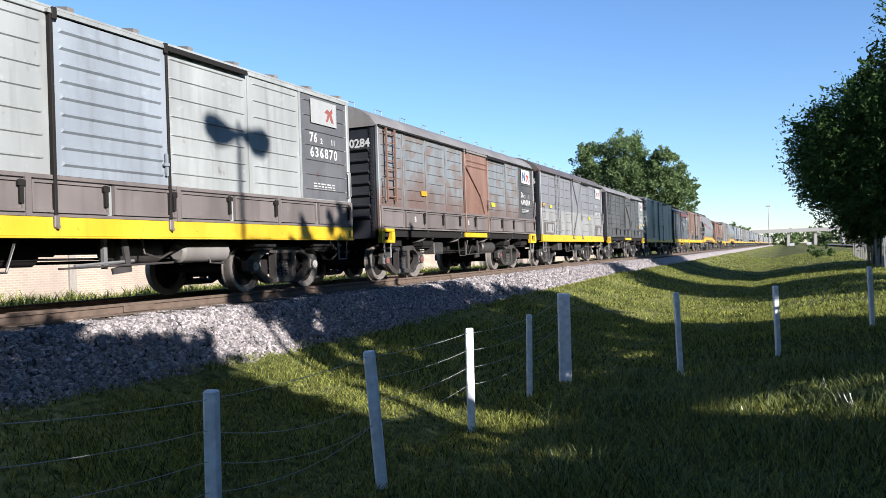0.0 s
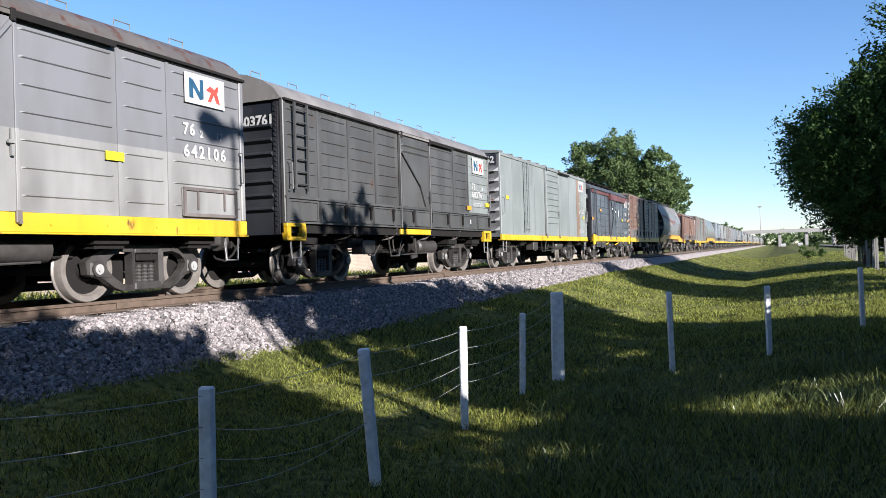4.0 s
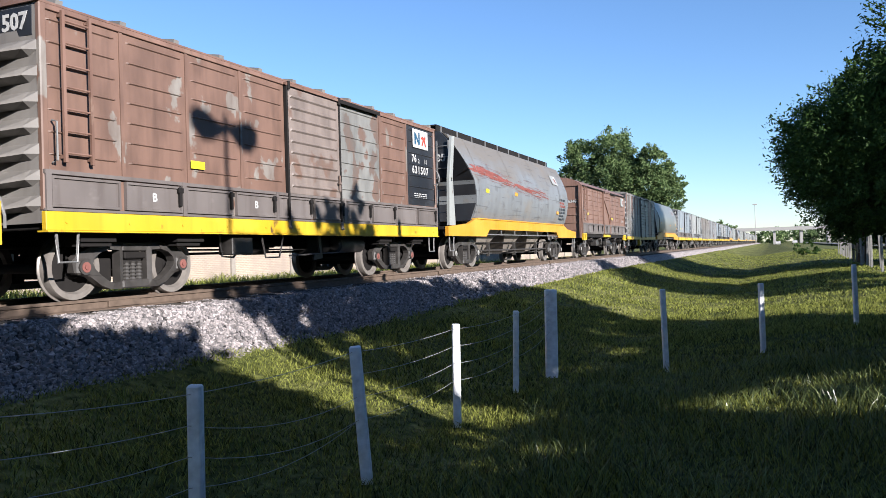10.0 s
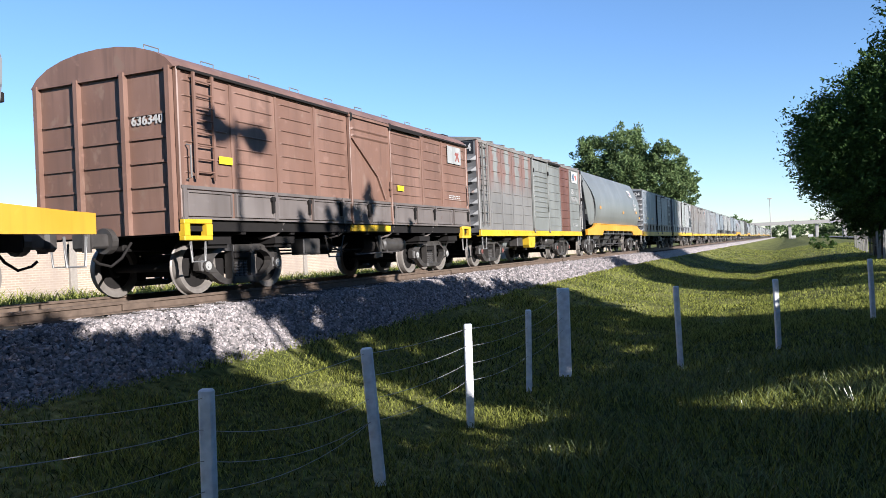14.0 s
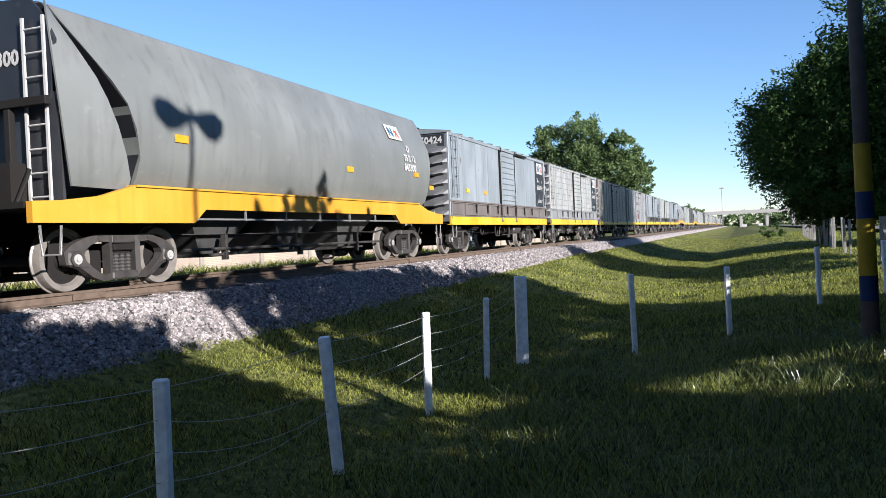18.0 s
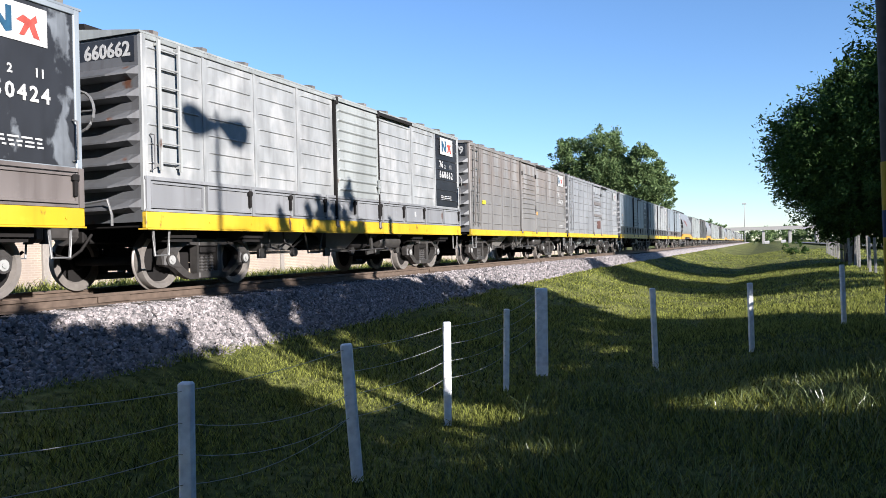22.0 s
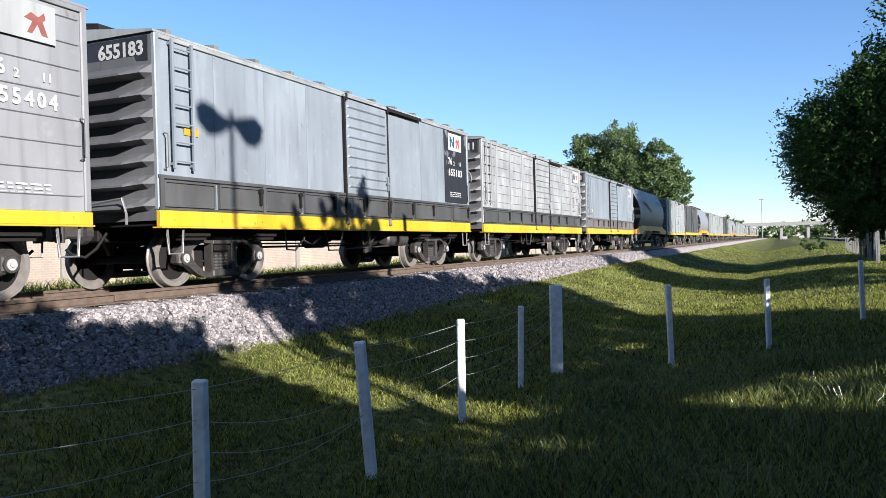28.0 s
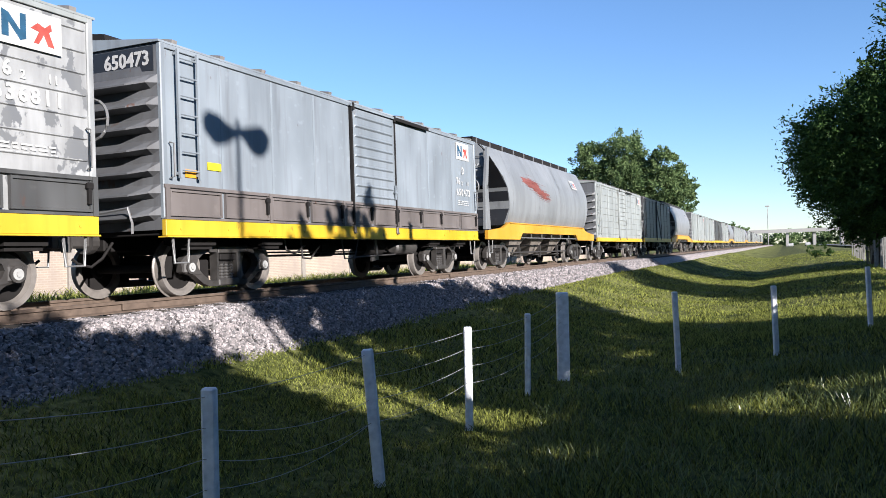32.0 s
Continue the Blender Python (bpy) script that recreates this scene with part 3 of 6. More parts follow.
def bogie(parent, y, cap):
    b = part("bogie", None, parent, at=pose(0, y, 0))
    for sgn in (1, -1):
        turn = pose(sgn * 1.03, 0, WHEEL_R) if sgn > 0 else pose(-1.03, 0, WHEEL_R, 0, 0, 180)
        part("side_frame", shared("side_frame", side_frame_geo, M["bogie"]), b, at=turn)
        part("spring_cap", shared("spring_cap", lambda g: g.box(-0.09, 0.07, -0.2, 0.2, 0.1, 0.2, 0.015), M["frame"]), b, at=turn)
        if sgn > 0:
            for yy in (-0.12, 0.0, 0.12):
                part("spring", shared("spring", coil_geo, M["spring"]), b, at=turn @ pose(0.0, yy, 0))
        for k in (1, -1):
            part("axle_cap", shared("axle_cap", lambda g: g.cyl((0, 0, 0), (0.045, 0, 0), 0.072, 14).cyl((0.045, 0, 0), (0.06, 0, 0), 0.035, 8), cap), b,
                 at=pose(sgn * 1.115, k * 0.935, WHEEL_R, 0, 0, 0 if sgn > 0 else 180))
    part("bolster", shared("bolster", lambda g: g.box(-1.05, 1.05, -0.19, 0.19, 0.42, 0.66, 0.03).cyl((0, 0, 0.6), (0, 0, 0.8), 0.22, 14), M["frame"]), b)
    for k in (1, -1):
        part("brake_beam", shared("brake_beam", lambda g: g.box(-0.85, 0.85, -0.05, 0.05, 0.28, 0.38).box(0.78, 0.93, -0.12, 0.12, 0.22, 0.56, 0.02).box(-0.93, -0.78, -0.12, 0.12, 0.22, 0.56, 0.02), M["frame"]),
             b, at=pose(0, k * 0.4, 0))
        ws = part("wheelset", wheel_mesh(), b, at=pose(0, k * 0.935, WHEEL_R))
        WHEELS.append(ws)
    return b


WHEELS, TRAIN = [], []


def arc_profile(hw, z0, rise, n=10):
    return [(hw * math.sin(a), z0 + rise * (math.cos(a) - math.cos(math.pi / 2.3)) / (1 - math.cos(math.pi / 2.3))) for a in [(-1 + 2 * i / n) * math.pi / 2.3 for i in range(n + 1)]]


def couplers(w, L):
    for y, turn in ((0, 0), (L, 180)):
        c = part("coupler", shared("coupler", lambda g: g.box(-0.11, 0.11, -0.42, 0.35, 0.78, 1.0, 0.03).box(-0.17, 0.13, -0.56, -0.36, 0.74, 1.04, 0.05).cyl((0.1, -0.5, 0.72), (0.1, -0.5, 1.06), 0.07, 10)
                                        .cyl((0, -0.1, 0.89), (0, 0.02, 0.89), 0.2, 16), M["bogie"]), w, at=pose(0, y, 0, 0, 0, turn))
        part("brake_hose", shared("brake_hose", lambda g: g.pipe([(0.42, 0.05, 0.85), (0.42, -0.15, 0.62), (0.38, -0.32, 0.5), (0.3, -0.48, 0.55), (0.28, -0.56, 0.62)], 0.022, 6), M["frame"], True), w, at=pose(0, y, 0, 0, 0, turn))


def underframe(w, L, gear=0):
    part("underframe", shared("underframe|%.2f" % L, lambda g: g.box(-0.2, 0.2, 0.1, L - 0.1, 0.72, 1.12, 0.02), M["frame"]), w)
    part("floor", shared("floor|%.2f" % L, lambda g: g.box(-HW + 0.03, HW - 0.03, 0.02, L - 0.02, 1.1, 1.15), M["frame"]), w)
    for k in range(9):
        part("cross_bearer", shared("cross_bearer", lambda g: g.box(-HW + 0.05, HW - 0.05, 0, 0.12, 0.93, 1.1, 0.01), M["frame"]), w, at=pose(0, 0.06 + (L - 0.2) * k / 8, 0))
    m = L / 2
    part("brake_cylinder", shared("brake_cylinder", lambda g: g.cyl((0.75, -0.3, 0.72), (0.75, 0.25, 0.72), 0.17, 14).cyl((0.75, 0.25, 0.72), (0.75, 0.6, 0.72), 0.04, 8).box(0.6, 0.9, -0.1, 0.0, 0.7, 1.1), M["frame"], True), w, at=pose(0, m - 0.9, 0))
    part("air_reservoir", shared("air_reservoir", lambda g: g.cyl((0.8, -0.45, 0.74), (0.8, 0.45, 0.74), 0.19, 14).box(0.74, 0.86, -0.2, -0.14, 0.74, 1.1).box(0.74, 0.86, 0.14, 0.2, 0.74, 1.1), M["bogie" if gear else "frame"], True), w, at=pose(0, m + 1.0, 0))
    part("air_tank", shared("air_tank", lambda g: g.cyl((1.08, -0.5, 0.72), (1.08, 0.5, 0.72), 0.17, 16).cyl((1.08, -0.54, 0.72), (1.08, -0.5, 0.72), 0.12, 16, 0.17).cyl((1.08, 0.5, 0.72), (1.08, 0.54, 0.72), 0.17, 16, 0.12), M["taupe" if gear else "bogie"], True), w, "grey compressed-air tank", at=pose(0, L - 4.1, 0))
    part("brake_rod", shared("brake_rod|%.2f" % L, lambda g: g.pipe([(0.55, 2.6, 0.6), (0.55, L - 2.6, 0.6)], 0.025, 6).pipe([(0.9, 3.2, 0.66), (0.9, L - 3.0, 0.62)], 0.018, 6), M["frame"]), w)
    if gear:
        part("hand_lever", shared("hand_lever", lambda g: g.box(1.2, 1.26, -0.03, 0.03, 0.5, 0.95).pipe([(1.25, -0.5, 0.55), (1.25, 0.5, 0.6)], 0.022), M["galv"]), w, at=pose(0, m + 0.1, 0))


def belly(w, L, mat, box=False):
    """Discharge hoppers below the floor of a grain boxcar."""
    def geo(g):
        a, b = 0.92, 0.42
        g.add([(-1.25, -a, 1.1), (1.25, -a, 1.1), (1.25, a, 1.1), (-1.25, a, 1.1), (-0.95, -b, 0.56), (0.95, -b, 0.56), (0.95, b, 0.56), (-0.95, b, 0.56)], [(0, 1, 5, 4), (1, 2, 6, 5), (2, 3, 7, 6), (3, 0, 4, 7), (4, 5, 6, 7), (3, 2, 1, 0)])
    for k in (-1, 0, 1):
        c = part("discharge_hopper", shared("discharge_hopper", geo, mat), w, "grey bottom discharge hopper", at=pose(0, L / 2 + k * 2.35, 0))
        part("gate", shared("belly_gate", lambda g: g.box(0.6, 1.05, -0.5, 0.5, 0.5, 0.55).box(0.98, 1.05, -0.62, -0.4, 0.42, 0.6, 0.01).cyl((1.02, 0.5, 0.52), (1.1, 0.5, 0.52), 0.09, 10), M["bogie"]), c)
    if box:
        part("gear_box", shared("gear_box", lambda g: g.slab([(-0.4, 0.9), (0.36, 0.9), (0.36, 0.62), (0.24, 0.5), (-0.32, 0.5), (-0.4, 0.6)], 0, HW - 0.2, HW + 0.02).cyl((HW, 0.0, 0.64), (HW + 0.03, 0.0, 0.64), 0.1, 14), M["yellow"]), w, "yellow gear cover", at=pose(0, L * 0.41, 0))


def under_gear(w, L, seed):
    """Boxes, hangers and levers below the sill, different from wagon to wagon."""
    rnd = random.Random(seed)
    m = L / 2
    if L < 12.3:
        part("tool_box", shared("tool_box", lambda g: g.box(HW - 0.35, HW - 0.06, -0.28, 0.28, 0.56, 0.86, 0.015).box(HW - 0.07, HW - 0.05, -0.24, 0.24, 0.6, 0.64), M["bogie"]), w, "dark box under the sill", at=pose(0, m - rnd.uniform(2.0, 2.5), 0))
    part("hanger", shared("hanger", lambda g: g.pipe([(HW - 0.08, -0.45, 0.92), (HW - 0.1, -0.3, 0.5), (HW - 0.1, 0.12, 0.5), (HW - 0.08, 0.25, 0.92)], 0.018, 6), M["bogie"]), w, at=pose(0, m - rnd.uniform(0.6, 1.6), 0))
    part("lever", shared("lever", lambda g: g.slab([(-0.05, 0.92), (0.05, 0.92), (0.12, 0.45), (-0.2, 0.42), (-0.22, 0.5), (0.02, 0.55)], 0, HW - 0.2, HW - 0.16).pipe([(HW - 0.14, -1.1, 0.52), (HW - 0.14, 0.9, 0.56)], 0.016, 6), M["bogie"]), w, at=pose(0, m + rnd.uniform(0.4, 1.1), 0))
    for k in range(3):
        part("hanging_pipe", shared("hanging_pipe|%d" % k, lambda g: g.pipe([(HW - 0.25, 0, 0.92), (HW - 0.25, 0.05, 0.7 - 0.08 * k), (HW - 0.3, 0.4, 0.62 - 0.05 * k), (HW - 0.4, 0.9, 0.78)], 0.018, 6), M["bogie"]), w, at=pose(0, rnd.uniform(3.0, L - 4), 0))
    for y in (0.95, 2.75, L - 2.75, L - 0.95):
        part("side_bearer", shared("side_bearer", lambda g: g.box(0.85, HW - 0.1, -0.3, 0.3, 0.78, 0.9).box(0.95, HW - 0.15, -0.26, 0.26, 0.72, 0.78), M["frame"]), w, at=pose(0, y, 0))


def stirrups(w, L, mat, ys=None):
    geo = lambda g: g.pipe([(0, -0.17, 0.9), (0, -0.14, 0.52), (0, 0.14, 0.52), (0, 0.17, 0.9)], 0.02, 6)
    for y in ys or (0.35, L - 0.35):
        for sgn in (1, -1):
            part("step", shared("step", geo, mat), w, at=pose(sgn * (HW + 0.0), y, 0))


def ladder(w, x, y, z0, z1, mat, wid=0.42, n=7):
    t = part("ladder", None, w, at=pose(x + 0.075, y, z0))
    h = z1 - z0

    def rail(g):
        g.box(-0.012, 0.025, -0.022, 0.022, 0, h)
        for zz in (0.05, h - 0.08):
            g.box(-0.07, -0.012, -0.02, 0.02, zz, zz + 0.04)
    for k in (-1, 1):
        part("ladder_rail", shared("ladder_rail|%.2f" % h, rail, mat), t, at=pose(0, k * wid / 2, 0))
    for i in range(n):
        part("rung", shared("rung|%.2f" % wid, lambda g: g.cyl((0.005, -wid / 2, 0), (0.005, wid / 2, 0), 0.014, 6), mat), t, at=pose(0, 0, 0.12 + (h - 0.24) * i / (n - 1)))
    return t


def emblem(w, y, z, x, k=1.0, worn=False):
    """White panel with a slanted blue mark and a red mark of crossing strokes, chipped on worn wagons."""
    e = part("emblem_panel", shared("emblem_panel|%.2f" % k, lambda g: g.box(0, 0.004, -0.46 * k, 0.46 * k, -0.23 * k, 0.23 * k), M["white" if worn else "sign"]), w, "white panel with a painted blue and red mark", at=pose(x, y, z))

    def blue(g):
        for o in ([(-0.36, -0.15), (-0.27, -0.15), (-0.27, 0.13), (-0.36, 0.16)], [(-0.12, -0.16), (-0.04, -0.13), (-0.04, 0.16), (-0.12, 0.16)], [(-0.27, 0.13), (-0.27, 0.02), (-0.12, -0.16), (-0.12, -0.04)]):
            g.slab([(a * k, b * k) for a, b in o], 0, 0.004, 0.007)

    def red(g):
        for q, o in enumerate(([(0.02, 0.02), (0.12, 0.1), (0.22, 0.06), (0.3, 0.13), (0.32, 0.05), (0.22, -0.03), (0.12, 0.0)], [(0.06, -0.15), (0.13, -0.15), (0.22, 0.0), (0.15, 0.02)], [(0.26, -0.15), (0.35, -0.16), (0.27, 0.03), (0.19, 0.0)])):
            g.slab([(a * k, b * k) for a, b in o], 0, 0.004, 0.0065 + 0.0004 * q)
    if not worn:
        part("blue_mark", shared("blue_mark|%.2f" % k, blue, M["logoblue"]), e)
    part("red_mark", shared("red_mark|%.2f" % k, red, M["graffiti" if worn else "logored"]), e)
    return e


def small_writing(w, y, z, x, rows, wid=0.5, h=0.05):
    """Lines too small to read: plain bars."""
    def geo(g):
        rnd = random.Random(rows * 7 + int(wid * 100))
        for r in range(rows):
            p = -wid / 2
            while p < wid / 2 - 0.06:
                q = min(wid / 2, p + rnd.uniform(0.05, 0.16))
                g.box(0, 0.003, p, q, -r * h * 1.7 - h * 0.8, -r * h * 1.7)
                p = q + 0.04
    tagged(part("small_writing", shared("small_writing|%d%.2f%.3f" % (rows, wid, h), geo, M["letter"]), w, at=pose(x, y, z)), kind="stuff")


def reflector(w, y, z, x, mat, wid=0.32, h=0.12):
    part("reflector", shared("reflector|%.2f%.2f" % (wid, h), lambda g: g.box(0, 0.005, -wid / 2, wid / 2, -h / 2, h / 2), mat), w, "bright reflective sticker", at=pose(x, y, z))


def boxcar(S0, L, o):
    """A covered goods wagon. o: its looks."""
    get = o.get
    w = thing("boxcar", o["label"], "freight wagon", pose(UC, S0, ZR), group="wagons of the goods train")
    TRAIN.append((w, S0))
    body, low, roofm, doorm = (M[get(k, d)] for k, d in (("body", "grey"), ("low", get("body", "grey")), ("roof", "roof"), ("doorm", get("body", "grey"))))
    flaps, eave = get("flaps", False), get("eave", 3.70)
    zb = get("zb", 1.155)
    zs = 1.66 if flaps else zb
    d0, d1 = get("door", (0.43, 0.585))
    d0, d1 = d0 * L, d1 * L
    nl = get("panels", 4)
    ribs = get("ribs", 7)
    dw = d1 - d0
    rz = [zs + 0.2 + (eave - zs - 0.38) * r / (ribs - 1) for r in range(ribs)] if ribs else []
    last = L - 1.75
    spans = [(d0 * k / nl, d0 * (k + 1) / nl) for k in range(nl)] + [(d1, d1 + dw), (d1 + dw, last), (last, L)]
    spanm, done = get("spanm", {}), []
    for a, b in spans:
        key = "side_panel|%.2f%s%.2f%.2f" % (b - a, ribs, zs, eave)
        part("side_panel", shared(key, lambda g: g.ribbed(0, b - a, zb, eave, rz, HW, t=0.02, h=0.017, inset=0.1 if b - a > 0.6 else 0.05), M[spanm[len(done)]] if len(done) in spanm else body), w, at=pose(0, a, 0))
        done.append(a)
        post = "side_post|%s%.2f%.2f" % (get("smooth"), zs, eave)
        k = 0.006 if get("smooth") else 0.016
        part("side_post", shared(post, lambda g: g.box(HW, HW + k, -0.03, 0.03, zs, eave), body), w, at=pose(0, max(a, 0.05), 0))
    part("side_panel", shared("door_backing|%.2f" % dw, lambda g: g.box(HW - 0.04, HW - 0.01, 0, dw, zb, 3.4), body), w, at=pose(0, d0, 0))
    part("top_rail", shared("top_rail|%.2f%.2f" % (L, eave), lambda g: g.box(HW, HW + 0.03, 0, L, eave - 0.07, eave, 0.006), roofm), w)
    for y in (0.045, L - 0.045):
        part("corner_post", shared("corner_post|%.2f" % eave, lambda g: g.box(HW - 0.05, HW + 0.032, -0.05, 0.05, zb, eave, 0.015), body), w, at=pose(0, y, 0))
    part("far_side_wall", shared("far_side_wall|%.2f%.2f" % (L, eave), lambda g: g.box(-HW, -HW + 0.05, 0, L, zb, eave), body), w)

    # ends
    endm = M[get("endm", "endgrey")]
    kind = get("end", "dread")

    def end(g):
        if kind == "dread":
            xs = [-HW + 0.02, -HW + 0.16, -HW + 0.42, HW - 0.42, HW - 0.16, HW - 0.02]
            rows = [(zb - 0.15, 0.0)]
            for r in range(7):
                z = 1.06 + (eave - 0.42 - 1.06) * (r + 0.35) / 7
                rows += [(z - 0.03, 0.0), (z, 0.24), (z + 0.025, 0.24), (z + 0.17, 0.02)]
            rows.append((eave, 0.0))
            sq = (0, 0.45, 1, 1, 0.45, 0)
            n = len(rows)
            v = [(x, -d * k, z + (0.04 if d > 0.1 and k < 1 else 0)) for z, d in rows for x, k in zip(xs, sq)]
            f = [(i * 6 + j, i * 6 + j + 1, i * 6 + j + 7, i * 6 + j + 6) for i in range(n - 1) for j in range(5)]
            o = len(v)
            v += [(xs[0], 0.06, zb - 0.15), (xs[-1], 0.06, zb - 0.15), (xs[-1], 0.06, eave), (xs[0], 0.06, eave)]
            f += [(0, 1, 2, 3, 4, 5, o + 1, o), tuple((n - 1) * 6 + j for j in range(6)) + (o + 2, o + 3), tuple(i * 6 for i in range(n)) + (o + 3, o), tuple(i * 6 + 5 for i in range(n)) + (o + 2, o + 1), (o, o + 1, o + 2, o + 3)]
            g.add(v, f)
        elif kind == "ribbed":
            g.box(-HW + 0.05, HW - 0.05, 0, 0.06, zb - 0.2, eave)
            for r in range(7):
                z = 1.42 + r * 0.25
                g.slab([(-0.07, z + 0.02), (0, z + 0.045), (0, z - 0.06), (-0.07, z - 0.01)], 0, -HW + 0.2, HW - 0.2)
            for sgn in (-1, 1):
                g.box(sgn * (HW - 0.13) - 0.05, sgn * (HW - 0.13) + 0.05, -0.02, 0, zb - 0.2, eave)
                for q in range(26):
                    g.box(sgn * (HW - 0.13) - 0.015, sgn * (HW - 0.13) + 0.015, -0.035, -0.02, 1.1 + q * 0.09, 1.13 + q * 0.09)
        else:
            g.box(-HW + 0.05, HW - 0.05, 0, 0.06, zb - 0.2, eave)
            for x in (-HW + 0.05, -0.52, 0.44, HW - 0.13):
                g.box(x, x + 0.08, -0.09, 0.02, zb - 0.2, eave)
            for r in range(5):
                z = 1.3 + r * 0.36
                for x0, x1 in ((-HW + 0.18, -0.56), (-0.4, 0.4), (0.56, HW - 0.18)):
                    g.box(x0, x1, -0.03, 0.0, z, z + 0.035)
    me = shared("end_wall|%s%.2f" % (kind, eave), end, endm)
    part("end_wall", me, w)
    part("end_wall", me, w, at=pose(0, L, 0, 0, 0, 180))
    if flaps and kind == "dread" and get("wheel", True):
        bw = part("brake_wheel", shared("brake_wheel", lambda g: [g.pipe([(0.27 * math.cos(q * math.pi / 9), 0, 0.27 * math.sin(q * math.pi / 9)) for q in range(19)], 0.02, 6)] + [g.cyl((0, 0, 0), (0.26 * math.cos(q * 2.1), 0, 0.26 * math.sin(q * 2.1)), 0.012, 6) for q in range(3)], M["galv"]), w, "pale hand-brake wheel", at=pose(1.22, L + 0.2, 2.45))
        part("brake_shaft", shared("brake_shaft", lambda g: g.cyl((0, -0.22, 0), (0, 0.03, 0), 0.025, 8).box(-0.05, 0.05, -0.2, -0.1, -0.9, 0.05), M["frame"]), bw)
        part("uncoupling_rod", shared("uncoupling_rod", lambda g: g.pipe([(0.2, -0.1, 0.95), (0.25, -0.24, 1.25), (1.05, -0.26, 1.32), (1.12, -0.26, 1.1), (1.12, -0.26, 0.95)], 0.02, 6), M["galv"]), w)
    if get("endno"):
        zt = eave - 0.22 if kind == "dread" else eave - (0.4 if kind == "ribbed" else 0.75)
        if get("endpanel", True) and kind == "dread":
            part("number_board", shared("number_board", lambda g: g.box(-1.3, 1.36, -0.012, 0.0, -0.18, 0.18), M["black"]), w, "dark painted number panel", at=pose(0, -0.002, zt))
        lettering(o["endno"], w, pose(get("endx", 0.86), -0.02, zt) @ END, {"dread": 0.29, "ribbed": 0.26}.get(kind, 0.21), width=1.0)
    # roof
    if get("rooft", "flat") == "arch":
        prof = arc_profile(HW + 0.05, eave - 0.02, get("rise", 0.55))
        roof = lambda g: g.slab(prof + [(HW - 0.02, eave - 0.04), (-HW + 0.02, eave - 0.04)], 1, -0.06, L + 0.06)
        rise = get("rise", 0.55)
        ribn = 9
    else:
        rise, ribn = 0.2, 12
        roof = lambda g: g.slab([(-HW - 0.03, eave), (HW + 0.03, eave), (HW + 0.03, eave + 0.03), (0, eave + rise), (-HW - 0.03, eave + 0.03)], 1, -0.04, L + 0.04)
    r = part("roof", shared("roof|%s%.2f%.2f%.2f" % (get("rooft", "flat"), L, eave, rise), roof, roofm, True), w)
    if get("rooft", "flat") == "arch":
        for k in range(ribn):
            part("grab_iron", shared("grab_iron|%.2f%.2f" % (eave, rise), lambda g: g.pipe([(0.55, -0.16, eave + rise * 0.75), (0.55, -0.16, eave + rise + 0.06), (0.55, 0.16, eave + rise + 0.06), (0.55, 0.16, eave + rise * 0.75)], 0.012, 5), M["galv"]), r, at=pose(0, 0.5 + (L - 1.0) * k / (ribn - 1), 0))
        part("gutter", shared("gutter|%.2f%.2f" % (L, eave), lambda g: g.box(HW + 0.01, HW + 0.075, 0, L, eave - 0.05, eave - 0.01), M["frame"]), r)
    else:
        for k in range(ribn):
            y = 0.3 + (L - 0.6) * k / (ribn - 1)
            part("roof_cap", shared("roof_cap|%.2f" % eave, lambda g: g.slab([(-HW, eave + 0.02), (HW + 0.02, eave + 0.02), (HW + 0.03, eave + 0.085), (HW - 0.12, eave + 0.11), (0, eave + rise + 0.06), (-HW + 0.3, eave + 0.09), (-HW, eave + 0.06)], 1, -0.055, 0.055), M["taupe"]), r, at=pose(0, y, 0))
        part("roof_hump", shared("roof_hump|%.2f" % eave, lambda g: g.slab([(-0.4, eave + rise - 0.02), (0.42, eave + rise - 0.04), (0.4, eave + rise + 0.06), (0.1, eave + rise + 0.1), (-0.36, eave + rise + 0.07)], 1, 0.02, 0.42), M["frame"]), r)
    if get("walkway"):
        part("roof_walk", shared("roof_walk|%.2f" % L, lambda g: [g.box(0.15, 0.7, 0.3, L - 0.3, eave + rise + 0.06, eave + rise + 0.09)] + [g.box(0.1, 0.16, y, y + 0.05, eave + rise * 0.6, eave + rise + 0.07) for y in [0.5 + k * (L - 1) / 7 for k in range(8)]]
                                 + [g.box(0.66, 0.72, y, y + 0.05, eave + rise * 0.5, eave + rise + 0.07) for y in [0.5 + k * (L - 1) / 7 for k in range(8)]], M["frame"]), r)
    # door
    zd0, zd1 = (zs if get("doorlow") is None else get("doorlow")), eave - 0.1 - get("doortop", 0)
    style = get("doort", "corr")

    def door(g):
        if style == "corr":
            g.ribbed(0, dw, zd0, zd1, [zd0 + (0.5 if not flaps else 0.15) + (zd1 - zd0 - (0.65 if not flaps else 0.3)) * k / 8 for k in range(9)], HW + 0.055, 0.03, 0.036, 0.11, turn=0.025)
        else:
            g.ribbed(0, dw, zd0, zd1, [zd1 - 0.2, zd1 - 0.34] if style == "brace" else [], HW + 0.055, 0.03, 0.04, 0.06)
    bars = []
    if style != "corr":
        h = zd1 - zd0
        m, q0, q1 = dw * 0.5, zd0 + h * 0.44, zd0 + h * 0.56
        bars = [(0.05, zd1 - 0.4, dw * 0.62, zd0 + h * 0.32), (dw * 0.62, zd0 + h * 0.32, dw * 0.8, zd0 + 0.05)] if style == "brace" else [(0.06, zd1 - 0.06, m, q1), (dw - 0.06, zd1 - 0.06, m, q1), (m, q1, m, q0), (m, q0, 0.06, zd0 + 0.06), (m, q0, dw - 0.06, zd0 + 0.06)]

